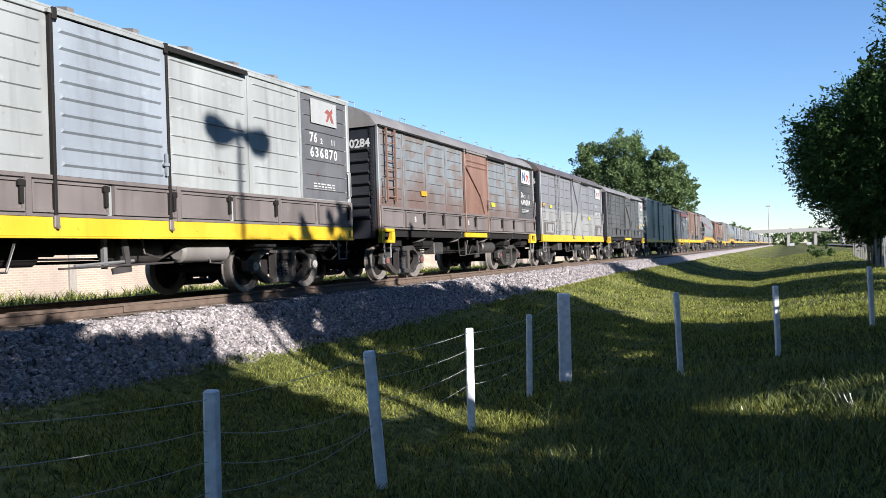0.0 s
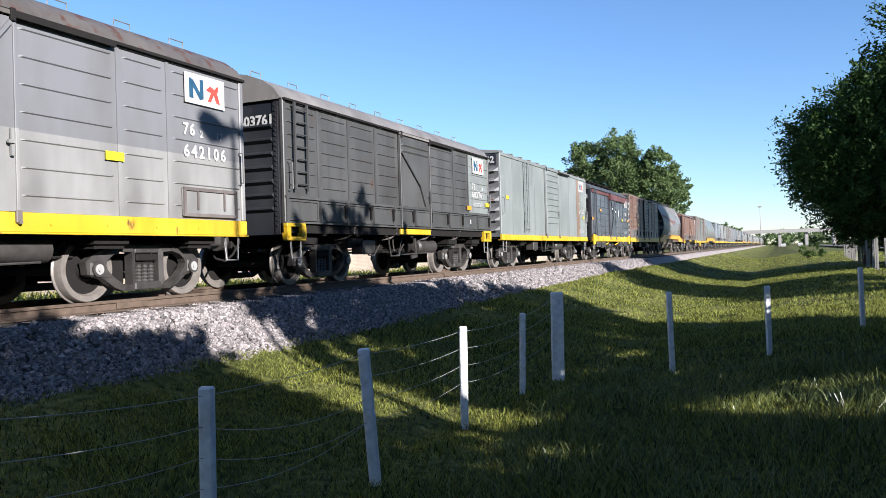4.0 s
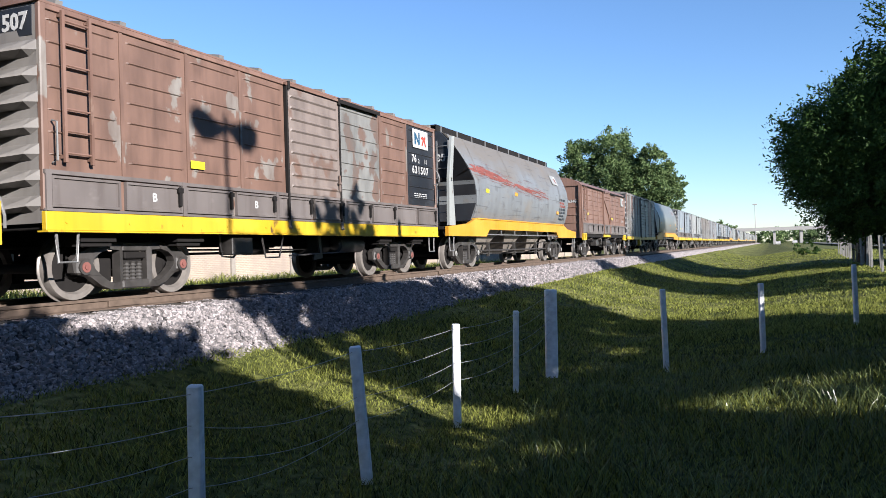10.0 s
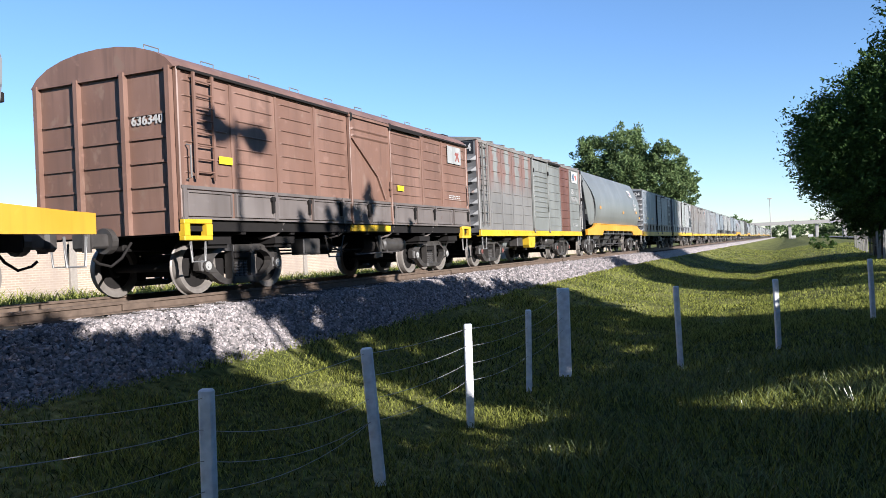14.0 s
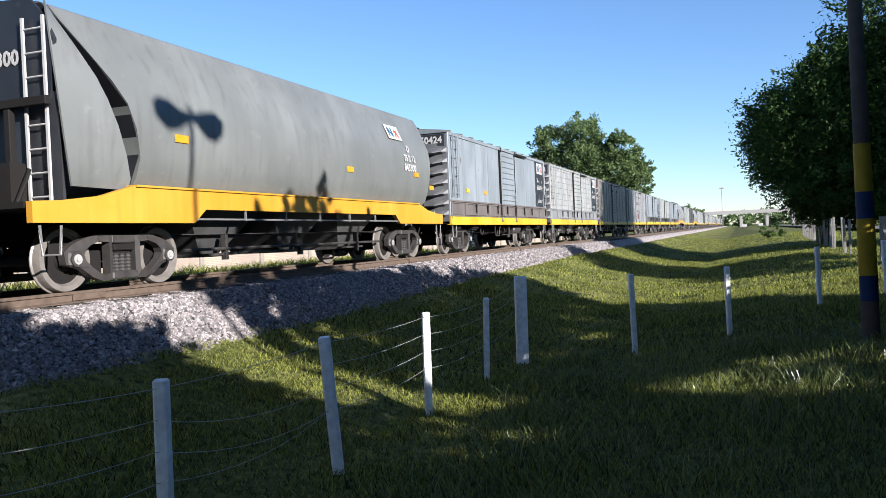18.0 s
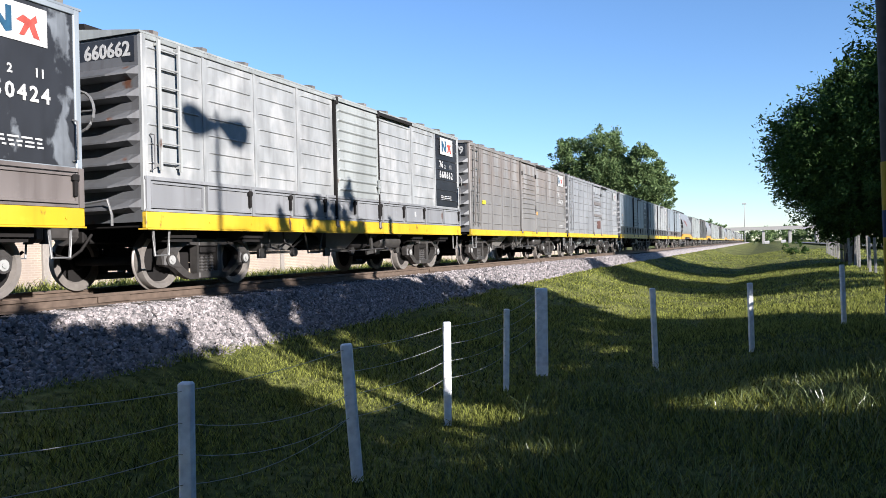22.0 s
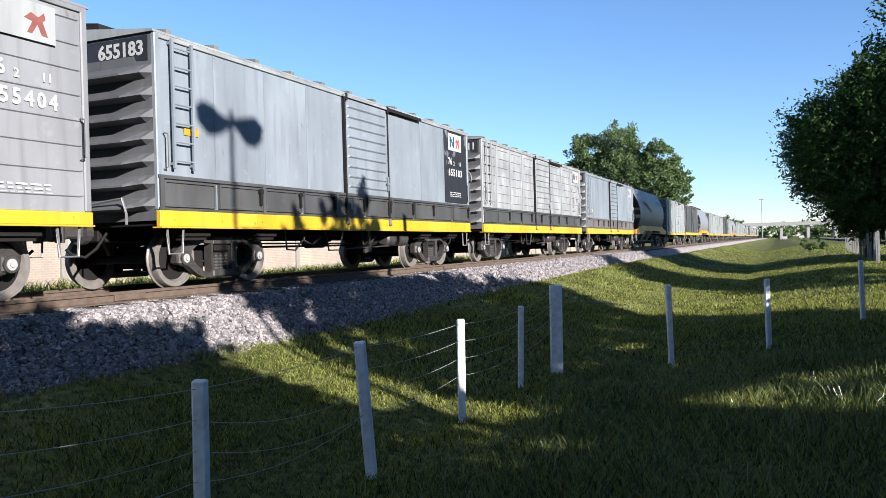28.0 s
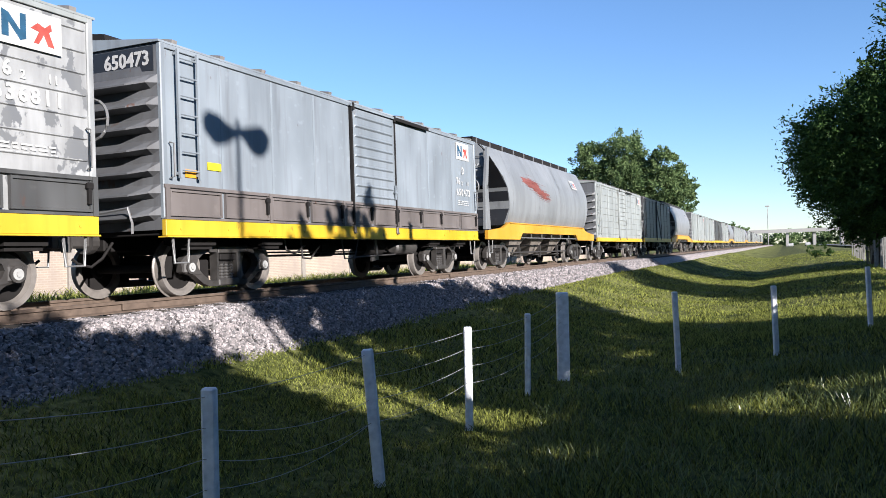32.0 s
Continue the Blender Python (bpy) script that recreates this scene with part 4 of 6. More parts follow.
    def brace(g, bar):
        a, z0, b, z1 = bar
        n = Vector((z1 - z0, a - b)).normalized() * 0.022
        g.slab([(a + n.x, z0 + n.y), (b + n.x, z1 + n.y), (b - n.x, z1 - n.y), (a - n.x, z0 - n.y)], 0, HW + 0.055, HW + 0.1)
    dk = "door|%s%.2f%.2f%.2f" % (style, dw, zd0, zd1)
    if get("doortop"):
        for k in range(3):
            part("door_transom", shared("door_transom|%.2f" % dw, lambda g: g.box(HW, HW + 0.05, 0.02, dw / 3 - 0.02, eave - 0.5, eave - 0.12, 0.01), doorm), w, at=pose(0, d0 + k * dw / 3, 0))
    for sgn in (1, -1):
        dr = part("door", shared(dk, door, doorm), w, get("doorlabel", ""), at=pose(0, d0, 0) if sgn > 0 else pose(0, d1, 0, 0, 0, 180))
        if sgn > 0:
            for bar in bars:
                part("door_brace", shared("door_brace|%.2f%.2f%.2f" % (bar[0], bar[1], dw), lambda g: brace(g, bar), doorm), dr)
            for k in (0, 1):
                part("door_guide", shared("door_guide|%.2f" % eave, lambda g: g.box(HW + 0.01, HW + 0.08, -0.022, 0.022, zb, eave - 0.06, 0.006), M["frame"] if style == "corr" and flaps else doorm), dr, at=pose(0, k * dw, 0))
            part("door_latch", shared("door_latch", lambda g: g.box(0, 0.03, -0.02, 0.02, -0.16, 0.16).box(0.02, 0.05, -0.07, 0.02, -0.02, 0.02), doorm), dr, at=pose(HW + 0.075, dw - 0.08, 1.95))
            for k in (0, 1):
                part("door_hanger", shared("door_hanger", lambda g: g.box(0, 0.04, -0.035, 0.035, -0.08, 0.07, 0.008), M["frame"]), dr, at=pose(HW + 0.07, 0.03 + k * (dw - 0.06), zd1 + 0.03))
    for z0, z1, y0, y1, m in get("doorpatch", ()):
        part("door_patch", shared("door_patch|%.2f%.2f" % (z0, y0), lambda g: g.box(HW + 0.06, HW + 0.1, d0 + y0 * dw, d0 + y1 * dw, z0, z1, 0.01), M[m]), w, "rusty brown door sheet")
    for y in get("hatches", ()):
        hp = part("corner_hatch", shared("corner_hatch", lambda g: g.box(HW + 0.004, HW + 0.035, 0, 1.25, 1.2, 1.62, 0.01), body), w, "small framed corner hatch", at=pose(0, y, 0))
        for a, b, c, q in ((0, 1.25, 1.58, 1.63), (0, 1.25, 1.19, 1.24), (0, 0.05, 1.24, 1.58), (1.2, 1.25, 1.24, 1.58), (0.3, 0.33, 1.3, 1.62), (0.92, 0.95, 1.3, 1.62)):
            part("hatch_bar", shared("hatch_bar|%.2f%.2f" % (a, c), lambda g: g.box(HW + 0.03, HW + 0.06, a, b, c, q), M["flap"]), hp)
    part("door_rail", shared("door_rail|%.2f%.2f" % (dw, eave), lambda g: g.box(HW, HW + 0.09, dw, dw * 1.95, -0.03, 0.015).box(HW + 0.07, HW + 0.095, dw, dw * 1.95, -0.06, -0.02), M["frame"]), w, at=pose(0, d0, eave - 0.04))
    part("door_track", shared("door_track|%.2f%.2f" % (dw, eave), lambda g: g.box(HW, HW + 0.09, -0.05, dw, -0.025, 0.012).box(HW + 0.07, HW + 0.092, -0.05, dw, -0.04, -0.025), roofm), w, at=pose(0, d0, eave - 0.04))
    if get("maroon"):
        part("door_canopy", shared("door_canopy", lambda g: g.slab([(HW, eave - 0.34), (HW + 0.13, eave - 0.36), (HW + 0.12, eave - 0.06), (HW + 0.02, eave - 0.02)], 1, d0 - 0.1, L - 1.5), M["maroon"]), w, "faded maroon canopy over the door rail")
        for y0, y1 in ((0, d0 - 0.12), (L - 1.48, L)):
            part("fascia", shared("fascia|%.2f" % y0, lambda g: g.box(HW, HW + 0.05, y0, y1, eave - 0.2, eave - 0.02), M["maroon"]), w)
    if flaps:
        n = get("nflaps", 10)
        wd = (L - 0.1) / n

        def strip(g):
            g.box(HW, HW + 0.05, 0, L, zs - 0.05, zs)
            g.box(HW, HW + 0.045, 0, L, zb, zb + 0.035)
            for k in range(0, n + 1, 2):
                y = min(max(0.05 + k * wd, 0.04), L - 0.04)
                g.box(HW, HW + 0.06, y - 0.04, y + 0.04, zb, zs)
        part("flap_rail", shared("flap_rail|%.2f%d" % (L, n), strip, low), w)

        def flap(g):
            ring = lambda d, x: [(x, 0.05 + d, zb + 0.05 + d), (x, wd - 0.05 - d, zb + 0.05 + d), (x, wd - 0.05 - d, zs - 0.07 - d), (x, 0.05 + d, zs - 0.07 - d)]
            v = ring(0, HW + 0.004) + ring(0, HW + 0.055) + ring(0.032, HW + 0.055) + ring(0.036, HW + 0.03)
            g.add(v, [(0, 1, 2, 3), (12, 13, 14, 15)] + [(k * 4 + i, k * 4 + (i + 1) % 4, k * 4 + 4 + (i + 1) % 4, k * 4 + 4 + i) for k in range(3) for i in range(4)])
        for k in range(n):
            f = part("flap", shared("flap|%.2f" % wd, flap, low), w, at=pose(0, 0.05 + k * wd, 0))
            if k % 5 not in (0, 3) or k % 2:
                part("latch", shared("latch", lambda g: g.box(HW + 0.04, HW + 0.075, -0.025, 0.025, 1.3, 1.58).box(HW + 0.04, HW + 0.08, -0.05, 0.05, 1.5, 1.57), M["frame"]), f, at=pose(0, wd - 0.1, 0))
            if k in get("flapmarks", ()):
                lettering("B", f, pose(HW + 0.034, wd * 0.5, 1.4) @ SIDE, 0.17)
    # sill
    if get("sill", "full") == "full":
        sm = M[get("sillm", "yellow")]
        def sill(g):
            g.box(HW - 0.03, HW + 0.05, 0, L, 0.915, zb - 0.005, 0.008)
            g.box(HW - 0.1, HW + 0.075, 0, L, 0.895, 0.915)
            for k in range(12):
                g.cyl((HW + 0.05, 0.3 + k * (L - 0.6) / 11, 1.02), (HW + 0.06, 0.3 + k * (L - 0.6) / 11, 1.02), 0.02, 6)
        me = shared("sill|%.2f%.2f" % (L, zb), sill, sm)
        part("sill", me, w)
        part("sill", me, w, at=pose(0, L, 0, 0, 0, 180))
        for k in (0, 1):
            part("door_stop", shared("door_stop", lambda g: g.box(HW + 0.05, HW + 0.09, -0.04, 0.04, 1.02, 1.17, 0.01).cyl((HW + 0.06, 0, 1.03), (HW + 0.11, 0, 1.03), 0.025, 8), M["flap"]), w, at=pose(0, d0 + k * dw, 0))
    else:
        part("sill", shared("dark_sill|%.2f" % L, lambda g: g.box(HW - 0.12, HW - 0.02, 0, L, 0.98, zb), M["frame"]), w)
        for y in (0.0, L - 0.62):
            part("end_frame", shared("end_frame", lambda g: g.box(HW - 0.05, HW + 0.06, 0, 0.62, 1.09, 1.16, 0.01).box(HW - 0.05, HW + 0.06, 0, 0.62, 0.84, 0.91, 0.01).box(HW - 0.05, HW + 0.06, 0, 0.12, 0.91, 1.09).box(HW - 0.05, HW + 0.06, 0.48, 0.62, 0.91, 1.09), M["yellow"]), w, "yellow jacking frame", at=pose(0, y, 0))
        if get("midsill", True):
            part("door_sill", shared("door_sill", lambda g: g.box(HW - 0.02, HW + 0.04, 0, 1.7, 1.0, 1.13, 0.01), M["yellow"]), w, at=pose(0, d0, 0))
        for k in range(4):
            part("bracket", shared("bracket", lambda g: g.pipe([(HW - 0.02, 0, 1.14), (HW - 0.04, -0.02, 1.02), (HW - 0.14, -0.12, 0.92), (HW - 0.35, -0.3, 0.88)], 0.03, 6), M["flap"]), w, at=pose(0, 2.6 + k * (L - 5) / 3, 0))
    # panel, writing, emblem
    if get("panel"):
        p0, p1 = get("panely", (L - 1.75, L - 0.12))
        z0 = get("panelz", zs + 0.02)
        if get("panely"):
            nm = shared("primer_strip|%.2f" % p0, lambda g: g.box(0, 0.004, p0, p1, z0, eave - 0.09), M[o["panel"]])
        else:
            nm = shared("number_panel|%.2f%s%.2f" % (L, ribs, eave), lambda g: g.ribbed(last + 0.03, L - 0.09, zs + 0.02, eave - 0.08, rz, 0, t=0.02, h=0.017, inset=0.07, back=0.001), M[o["panel"]])
        part("number_panel", nm, w, get("panellabel", "dark painted number panel"), at=pose(HW + 0.005, 0, 0))
    yt = get("texty", L - 0.95)
    xs = HW + (0.034 if ribs else 0.012)
    if get("emblem", True):
        emblem(w, yt, eave - 0.36, xs, get("emk", 1.0), get("worn", False))
    slots = [(p + q) / 2 for p, q in zip(rz[:-1], rz[1:])][::-1] if ribs else [eave - 0.9 - 0.3 * k for k in range(6)]
    slots = [z for z in slots if z < eave - 0.8]
    for (txt, size), z in zip(get("lines", ()), slots):
        bits = txt.split(" ")
        if len(bits) == 3:
            for bit, dy, dz, sz in zip(bits, (-0.36, -0.08, 0.34), (0, -0.04, -0.03), (0.25, 0.15, 0.15)):
                lettering(bit, w, pose(HW + 0.014, yt + dy, z + dz) @ SIDE, sz, width=1.15)
        else:
            lettering(txt, w, pose(HW + 0.014, yt, z) @ SIDE, min(size, 0.26), width=1.3)
    small_writing(w, yt, zs + 0.32, HW + 0.012, 3, 0.8, 0.03)
    for y, z, m in get("marks", ()):
        reflector(w, y * L, z, xs, M[m])
    if get("ladder") is not None:
        lx = get("ladder")
        ladder(w, HW, lx, get("ladder0", zs + 0.1), eave - 0.05, M[get("ladm", get("body", "grey"))], n=get("rungs", 7))
    for y in (0.14, L - 0.14):
        part("grab_handle", shared("grab_handle", lambda g: g.pipe([(0, 0, 0), (0.08, 0, 0.02), (0.08, 0, 0.5), (0, 0, 0.52)], 0.014, 5), M["galv"]), w, at=pose(HW + 0.03, y, 1.75))
    underframe(w, L, get("gear", 0))
    under_gear(w, L, int(S0 * 10))
    if get("belly"):
        belly(w, L, M[get("belly")], get("bellybox", False))
    if get("navyside"):
        for y in (0, L):
            part("end_bracket", shared("end_bracket", lambda g: g.slab([(-0.02, 0.74), (0.36, 0.76), (0.62, 0.95), (0.62, 1.2), (-0.02, 1.24)], 0, HW + 0.05, HW + 0.085), M["yellow"]), w, "deep yellow end bracket", at=pose(0, y, 0) if not y else pose(0, y, 0) @ Matrix.Scale(-1, 4, (0, 1, 0)))
        for y in (0.24 * L, 0.385 * L, 0.66 * L, 0.82 * L):
            part("strap", shared("strap", lambda g: g.pipe([(HW + 0.06, 0, 1.2), (HW + 0.065, 0.01, 0.95), (HW + 0.0, -0.05, 0.8), (HW - 0.15, -0.2, 0.72)], 0.03, 6), M["yellow"]), w, at=pose(0, y, 0))
        for y, wd in ((0.075, 0.95), (0.2, 0.9), (0.68, 1.0), (0.83, 0.95)):
            part("spring_box", shared("spring_box|%.2f" % wd, lambda g: g.box(HW - 0.3, HW + 0.02, 0, wd, 0.62, 0.74, 0.01).box(HW - 0.32, HW + 0.035, 0, wd, 0.74, 0.88, 0.012), M["bogie"]), w, at=pose(0, y * L + 0.25, 0))
        for y, z, wd, hh in ((0.465, 2.62, 0.22, 0.1), (0.55, 2.5, 0.22, 0.1), (0.68, 2.45, 0.22, 0.34)):
            reflector(w, y * L, z, HW + (0.115 if y < 0.6 else 0.03), M["letter"], wd, hh)
    stirrups(w, L, M[get("stepm", "galv")])
    couplers(w, L)
    for y in (1.85, L - 1.85):
        bogie(w, y, M[get("cap", "capw")])
    return w


def hopper(S0, L, o):
    get = o.get
    w = thing("hopper_wagon", o["label"], "freight wagon", pose(UC, S0, ZR), group="wagons of the goods train")
    TRAIN.append((w, S0))
    body, sillm = M[o["body"]], M[get("sillm", "orange")]
    zt, zl = 4.03, 1.42
    sec = [(1.24, zl), (1.36, 1.58), (1.44, 1.9), (1.48, 2.3), (1.46, 2.65), (1.40, 2.95), (1.24, 3.35), (1.06, 3.74), (0.96, 3.91), (0.8, 3.98), (0, zt)]
    half = len(sec)
    sec = sec + [(-x, z) for x, z in sec[::-1][1:]]
    n = len(sec)
    e0 = get("e0", 1.2)  # where the roof begins
    lean_in = [(zl, e0 + 1.1), (2.0, e0 + 1.15), (2.6, e0 + 0.95), (3.2, e0 + 0.5), (3.7, e0 + 0.12), (zt, e0)]

    def tub(g):
        N = 12
        g.v = [(x, lerp(z, lean_in) * (1 - i / N) + (L - lerp(z, lean_in)) * i / N, z) for i in range(N + 1) for x, z in sec]
        g.f = [(i * n + j, i * n + j + 1, (i + 1) * n + j + 1, (i + 1) * n + j) for i in range(N) for j in range(n - 1)] + [tuple(i * n for i in range(N + 1)) + tuple(i * n + n - 1 for i in range(N, -1, -1))]
        for i in (0, N):
            g.f += [(i * n + j, i * n + j + 1, i * n + n - 2 - j, i * n + n - 1 - j) for j in range(half - 1)]
    t = part("tub", shared("tub|%.2f" % L, tub, body, True), w)
    if not get("closed"):
        def seam(g):
            g.add([(x * 1.004, -0.02, z + 0.004) for x, z in sec] + [(x * 1.004, 0.02, z + 0.004) for x, z in sec], [(j, j + 1, n + j + 1, n + j) for j in range(n - 1)])
        for q in range(4):
            part("seam", shared("seam", seam, body), t, at=pose(0, 2.6 + (L - 5.2) * q / 3, 0))

    # Black sloped ends: the closed wagon's dark paint, elsewhere shade put into colour.
    def slope(g):
        zs = [zl, 2.0, 2.6, 3.2, 3.7, 3.95]
        g.v = [(k * (lerp(z, [(q, x) for x, q in sec[:half]]) - 0.01), lerp(z, lean_in) - d, z) for d in (0.012, 0.006) for z in zs for k in (-1, 1)]
        g.f = [(2 * i + o, 2 * i + 1 + o, 2 * i + 3 + o, 2 * i + 2 + o) for o in (0, 12) for i in range(5)]
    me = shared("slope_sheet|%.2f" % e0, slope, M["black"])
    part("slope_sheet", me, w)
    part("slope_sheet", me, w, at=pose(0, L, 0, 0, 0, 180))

    def endplate(g):
        g.slab([(-1.1, 2.6), (1.1, 2.6), (1.2, 3.4), (1.02, 3.76), (0.8, 3.98), (0, 4.03), (-0.8, 3.98), (-1.02, 3.76), (-1.2, 3.4)], 1, e0 - 0.12, e0 - 0.06)
    me = shared("end_plate|%.2f" % e0, endplate, M[get("endm", o["body"])])
    part("end_plate", me, w)
    for k, (x0, x1, z0, z1) in enumerate(((-0.55, -0.45, 1.2, 2.49), (0.45, 0.55, 1.2, 2.49), (-1.2, 1.2, 2.5, 2.62))):
        bar = shared("end_bar|%.2f%d" % (e0, k), lambda g: g.box(x0, x1, e0 - 0.3, e0 - 0.2, z0, z1, 0.01), M["frame"])
        part("end_bar", bar, w)
        part("end_bar", bar, w, at=pose(0, L, 0, 0, 0, 180))
    part("end_plate", me, w, at=pose(0, L, 0, 0, 0, 180))
    def gusset(g, shut=False):
        zs = [zl, 1.58, 1.9, 2.3, 2.65, 2.95, 3.35, 3.74, 3.91]
        for d in (0.0, -0.03):
            g.v += [((lerp(z, [(q, x) for x, q in sec[:half]]) if k or shut else 1.42 - 0.125 * (z - zl)) + d, y, z) for z in zs
                    for k, y in enumerate((e0 - (0.14 if not shut or z > 3 else 0.14 - 0.2 * (3 - z)), lerp(z, [(zl, e0 + 1.08), (3.78, e0 + 0.03)]) if not shut else lerp(z, lean_in) + 0.01))]
        k = len(zs)
        for i in range(k - 1):
            p, q = 2 * i, 2 * k + 2 * i
            g.f += [(p, p + 1, p + 3, p + 2), (q, q + 2, q + 3, q + 1), (p, p + 2, q + 2, q), (p + 1, q + 1, q + 3, p + 3)]
    shut = shared("rear_gusset|%.2f" % e0, lambda g: gusset(g, True), body, True)
    for x in (1, -1):
        part("side_gusset", shut, w, at=pose(0, L, 0) @ Matrix.Diagonal((x, -1, 1, 1)))
        if get("closed"):
            part("side_gusset", shared("gusset|%.2f" % e0, gusset, body, True), w, at=Matrix.Diagonal((x, 1, 1, 1)))
    if get("closed"):
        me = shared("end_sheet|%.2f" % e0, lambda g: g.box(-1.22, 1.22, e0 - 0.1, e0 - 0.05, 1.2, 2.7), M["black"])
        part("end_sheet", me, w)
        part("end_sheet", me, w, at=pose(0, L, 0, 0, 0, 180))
    else:
        fin = shared("end_fin|%.2f" % e0, lambda g: g.slab([(e0 - 0.14, 3.8), (e0 + 0.06, 3.84), (e0 - 0.16, 2.6), (e0 - 0.02, 1.25), (e0 - 0.5, 1.25), (e0 - 0.42, 2.6)], 0, -0.04, 0.04), M[get("finm", o["body"])])
        for x in (-1.16, 1.16):
            part("end_fin", fin, w, at=pose(x, 0, 0))

    def sill(g):
        q = e0 + 0.95
        pts = [(0, 0.93), (0, 1.2), (0.45, 1.22), (e0 + 0.3, 1.3), (q, 1.47), (L - q, 1.47), (L - e0 - 0.3, 1.3), (L - 0.45, 1.22), (L, 1.2), (L, 0.93), (L - 3.1, 0.93), (L - 3.4, 1.15), (3.4, 1.15), (3.1, 0.93)]
        g.slab(pts, 0, HW - 0.06, HW + 0.04)
        g.box(HW - 0.12, HW + 0.07, q, L - q, 1.45, 1.48)
    me = shared("hopper_sill|%.2f" % L, sill, sillm)
    part("sill", me, w)
    part("sill", me, w, at=pose(0, L, 0, 0, 0, 180))
    part("centre_sill", shared("centre_sill|%.2f" % L, lambda g: g.box(-0.2, 0.2, 0.05, L - 0.05, 0.75, 1.2).box(-HW + 0.1, HW - 0.1, 0.0, 2.6, 1.12, 1.2).box(-HW + 0.1, HW - 0.1, L - 2.6, L, 1.12, 1.2), M["frame"]), w)
    part("side_rail", shared("side_rail|%.2f" % L, lambda g: [g.box(HW - 0.02, HW + 0.0, 3.1, L - 3.1, 0.98, 1.01)] + [g.box(HW - 0.02, HW + 0.01, y, y + 0.04, 0.97, 1.18) for y in [3.2 + k * (L - 6.4) / 6 for k in range(7)]], M["galv"]), w)
    cw = (L - 6.6) / 3
    for k in range(3):
        y = 3.3 + cw * (k + 0.5)

        def chute(g):
            a, b = cw * 0.5, 0.28
            g.add([(-1.15, -a, 1.45), (1.15, -a, 1.45), (1.15, a, 1.45), (-1.15, a, 1.45), (-0.6, -b, 0.42), (0.6, -b, 0.42), (0.6, b, 0.42), (-0.6, b, 0.42)], [(0, 1, 5, 4), (1, 2, 6, 5), (2, 3, 7, 6), (3, 0, 4, 7), (4, 5, 6, 7), (3, 2, 1, 0)])
        c = part("chute", shared("chute|%.2f" % cw, chute, M[get("chutem", "chute")]), w, at=pose(0, y, 0))
        part("gate", shared("gate", lambda g: g.box(-0.7, 0.75, -0.34, 0.34, 0.36, 0.42).box(0.7, 0.95, -0.5, 0.35, 0.38, 0.42).box(0.9, 1.0, -0.05, 0.03, 0.3, 0.75), M["bogie"]), c)
    part("discharge_pipe", shared("discharge_pipe|%.2f" % L, lambda g: g.pipe([(1.0, 3.4, 0.5), (1.0, L - 3.4, 0.5)], 0.03).pipe([(0.8, 3.0, 0.75), (0.8, L - 3.0, 0.75)], 0.025), M["bogie"]), w)
    if get("walk", True):
        def walkway(g):
            g.box(-0.1, 0.62, e0 + 0.1, L - e0 - 0.1, zt + 0.16, zt + 0.2)
            for k in range(9):
                y = e0 + 0.2 + (L - 2 * e0 - 0.4) * k / 8
                g.box(0.6, 0.62, y - 0.02, y + 0.02, zt, zt + 0.16)
            g.box(0.6, 0.63, e0 + 0.1, L - e0 - 0.1, zt - 0.02, zt + 0.18)
        rw = part("roof_walk", shared("hopper_walk|%.2f" % L, walkway, M["frame"]), w)
        for k in range(10):
            part("walk_post", shared("walk_post", lambda g: g.box(0.635, 0.66, -0.03, 0.03, 3.96, zt + 0.19), M["galv"]), rw, at=pose(0, e0 + 0.4 + (L - 2 * e0 - 0.8) * k / 9, 0))
    else:
        part("roof_hatch", shared("roof_hatch|%.2f" % L, lambda g: g.box(-0.35, 0.35, e0 + 0.4, L - e0 - 0.4, zt - 0.02, zt + 0.06, 0.02), body), w)
    for x in (HW - 0.25,):
        part("end_ladder", shared("end_ladder", lambda g: [g.box(-0.2, -0.16, 0, 0.03, 1.1, 3.7), g.box(0.16, 0.2, 0, 0.03, 1.1, 3.7)] + [g.cyl((-0.18, 0.015, 1.3 + 0.32 * k), (0.18, 0.015, 1.3 + 0.32 * k), 0.013, 6) for k in range(8)], M[get("ladm", "galv")]), w, at=pose(0.92, e0 - 0.2, 0))
    part("brake_gear", shared("brake_gear", lambda g: g.cyl((0.4, 0.3, 1.25), (0.4, 0.8, 1.25), 0.15, 12).pipe([(0.9, 0.3, 1.2), (0.9, 0.5, 1.6), (0.7, 0.7, 1.7), (0.5, 0.7, 1.3)], 0.03).box(0.5, 0.75, 0.35, 0.6, 1.2, 1.75), M["frame"], True), w)
    if get("endno"):
        lettering(o["endno"], w, pose(get("endx", 0.55), e0 - 0.135, 3.2) @ END, 0.29)
    lean = Matrix.Rotation(radians(-12), 4, "Y")
    if get("emblem", True):
        e = emblem(w, L - 2.9, 3.3, 0, 0.9, get("worn", False))
        e.matrix_basis = pose(1.285, L - 2.9, 3.3, 0, -24.5, 0)
    for txt, dy, z, size in get("lines", ()):
        xx = lerp(z, [(q, x) for x, q in sec[:half]]) + 0.012
        lettering(txt, w, pose(xx + 0.01, L - dy, z, 0, -12 if z > 2.6 else -3, 0) @ SIDE, size)
    for y, z, m in get("marks", ()):
        xx = lerp(z, [(q, x) for x, q in sec[:half]]) + 0.01
        reflector(w, y * L, z, xx, M[m])
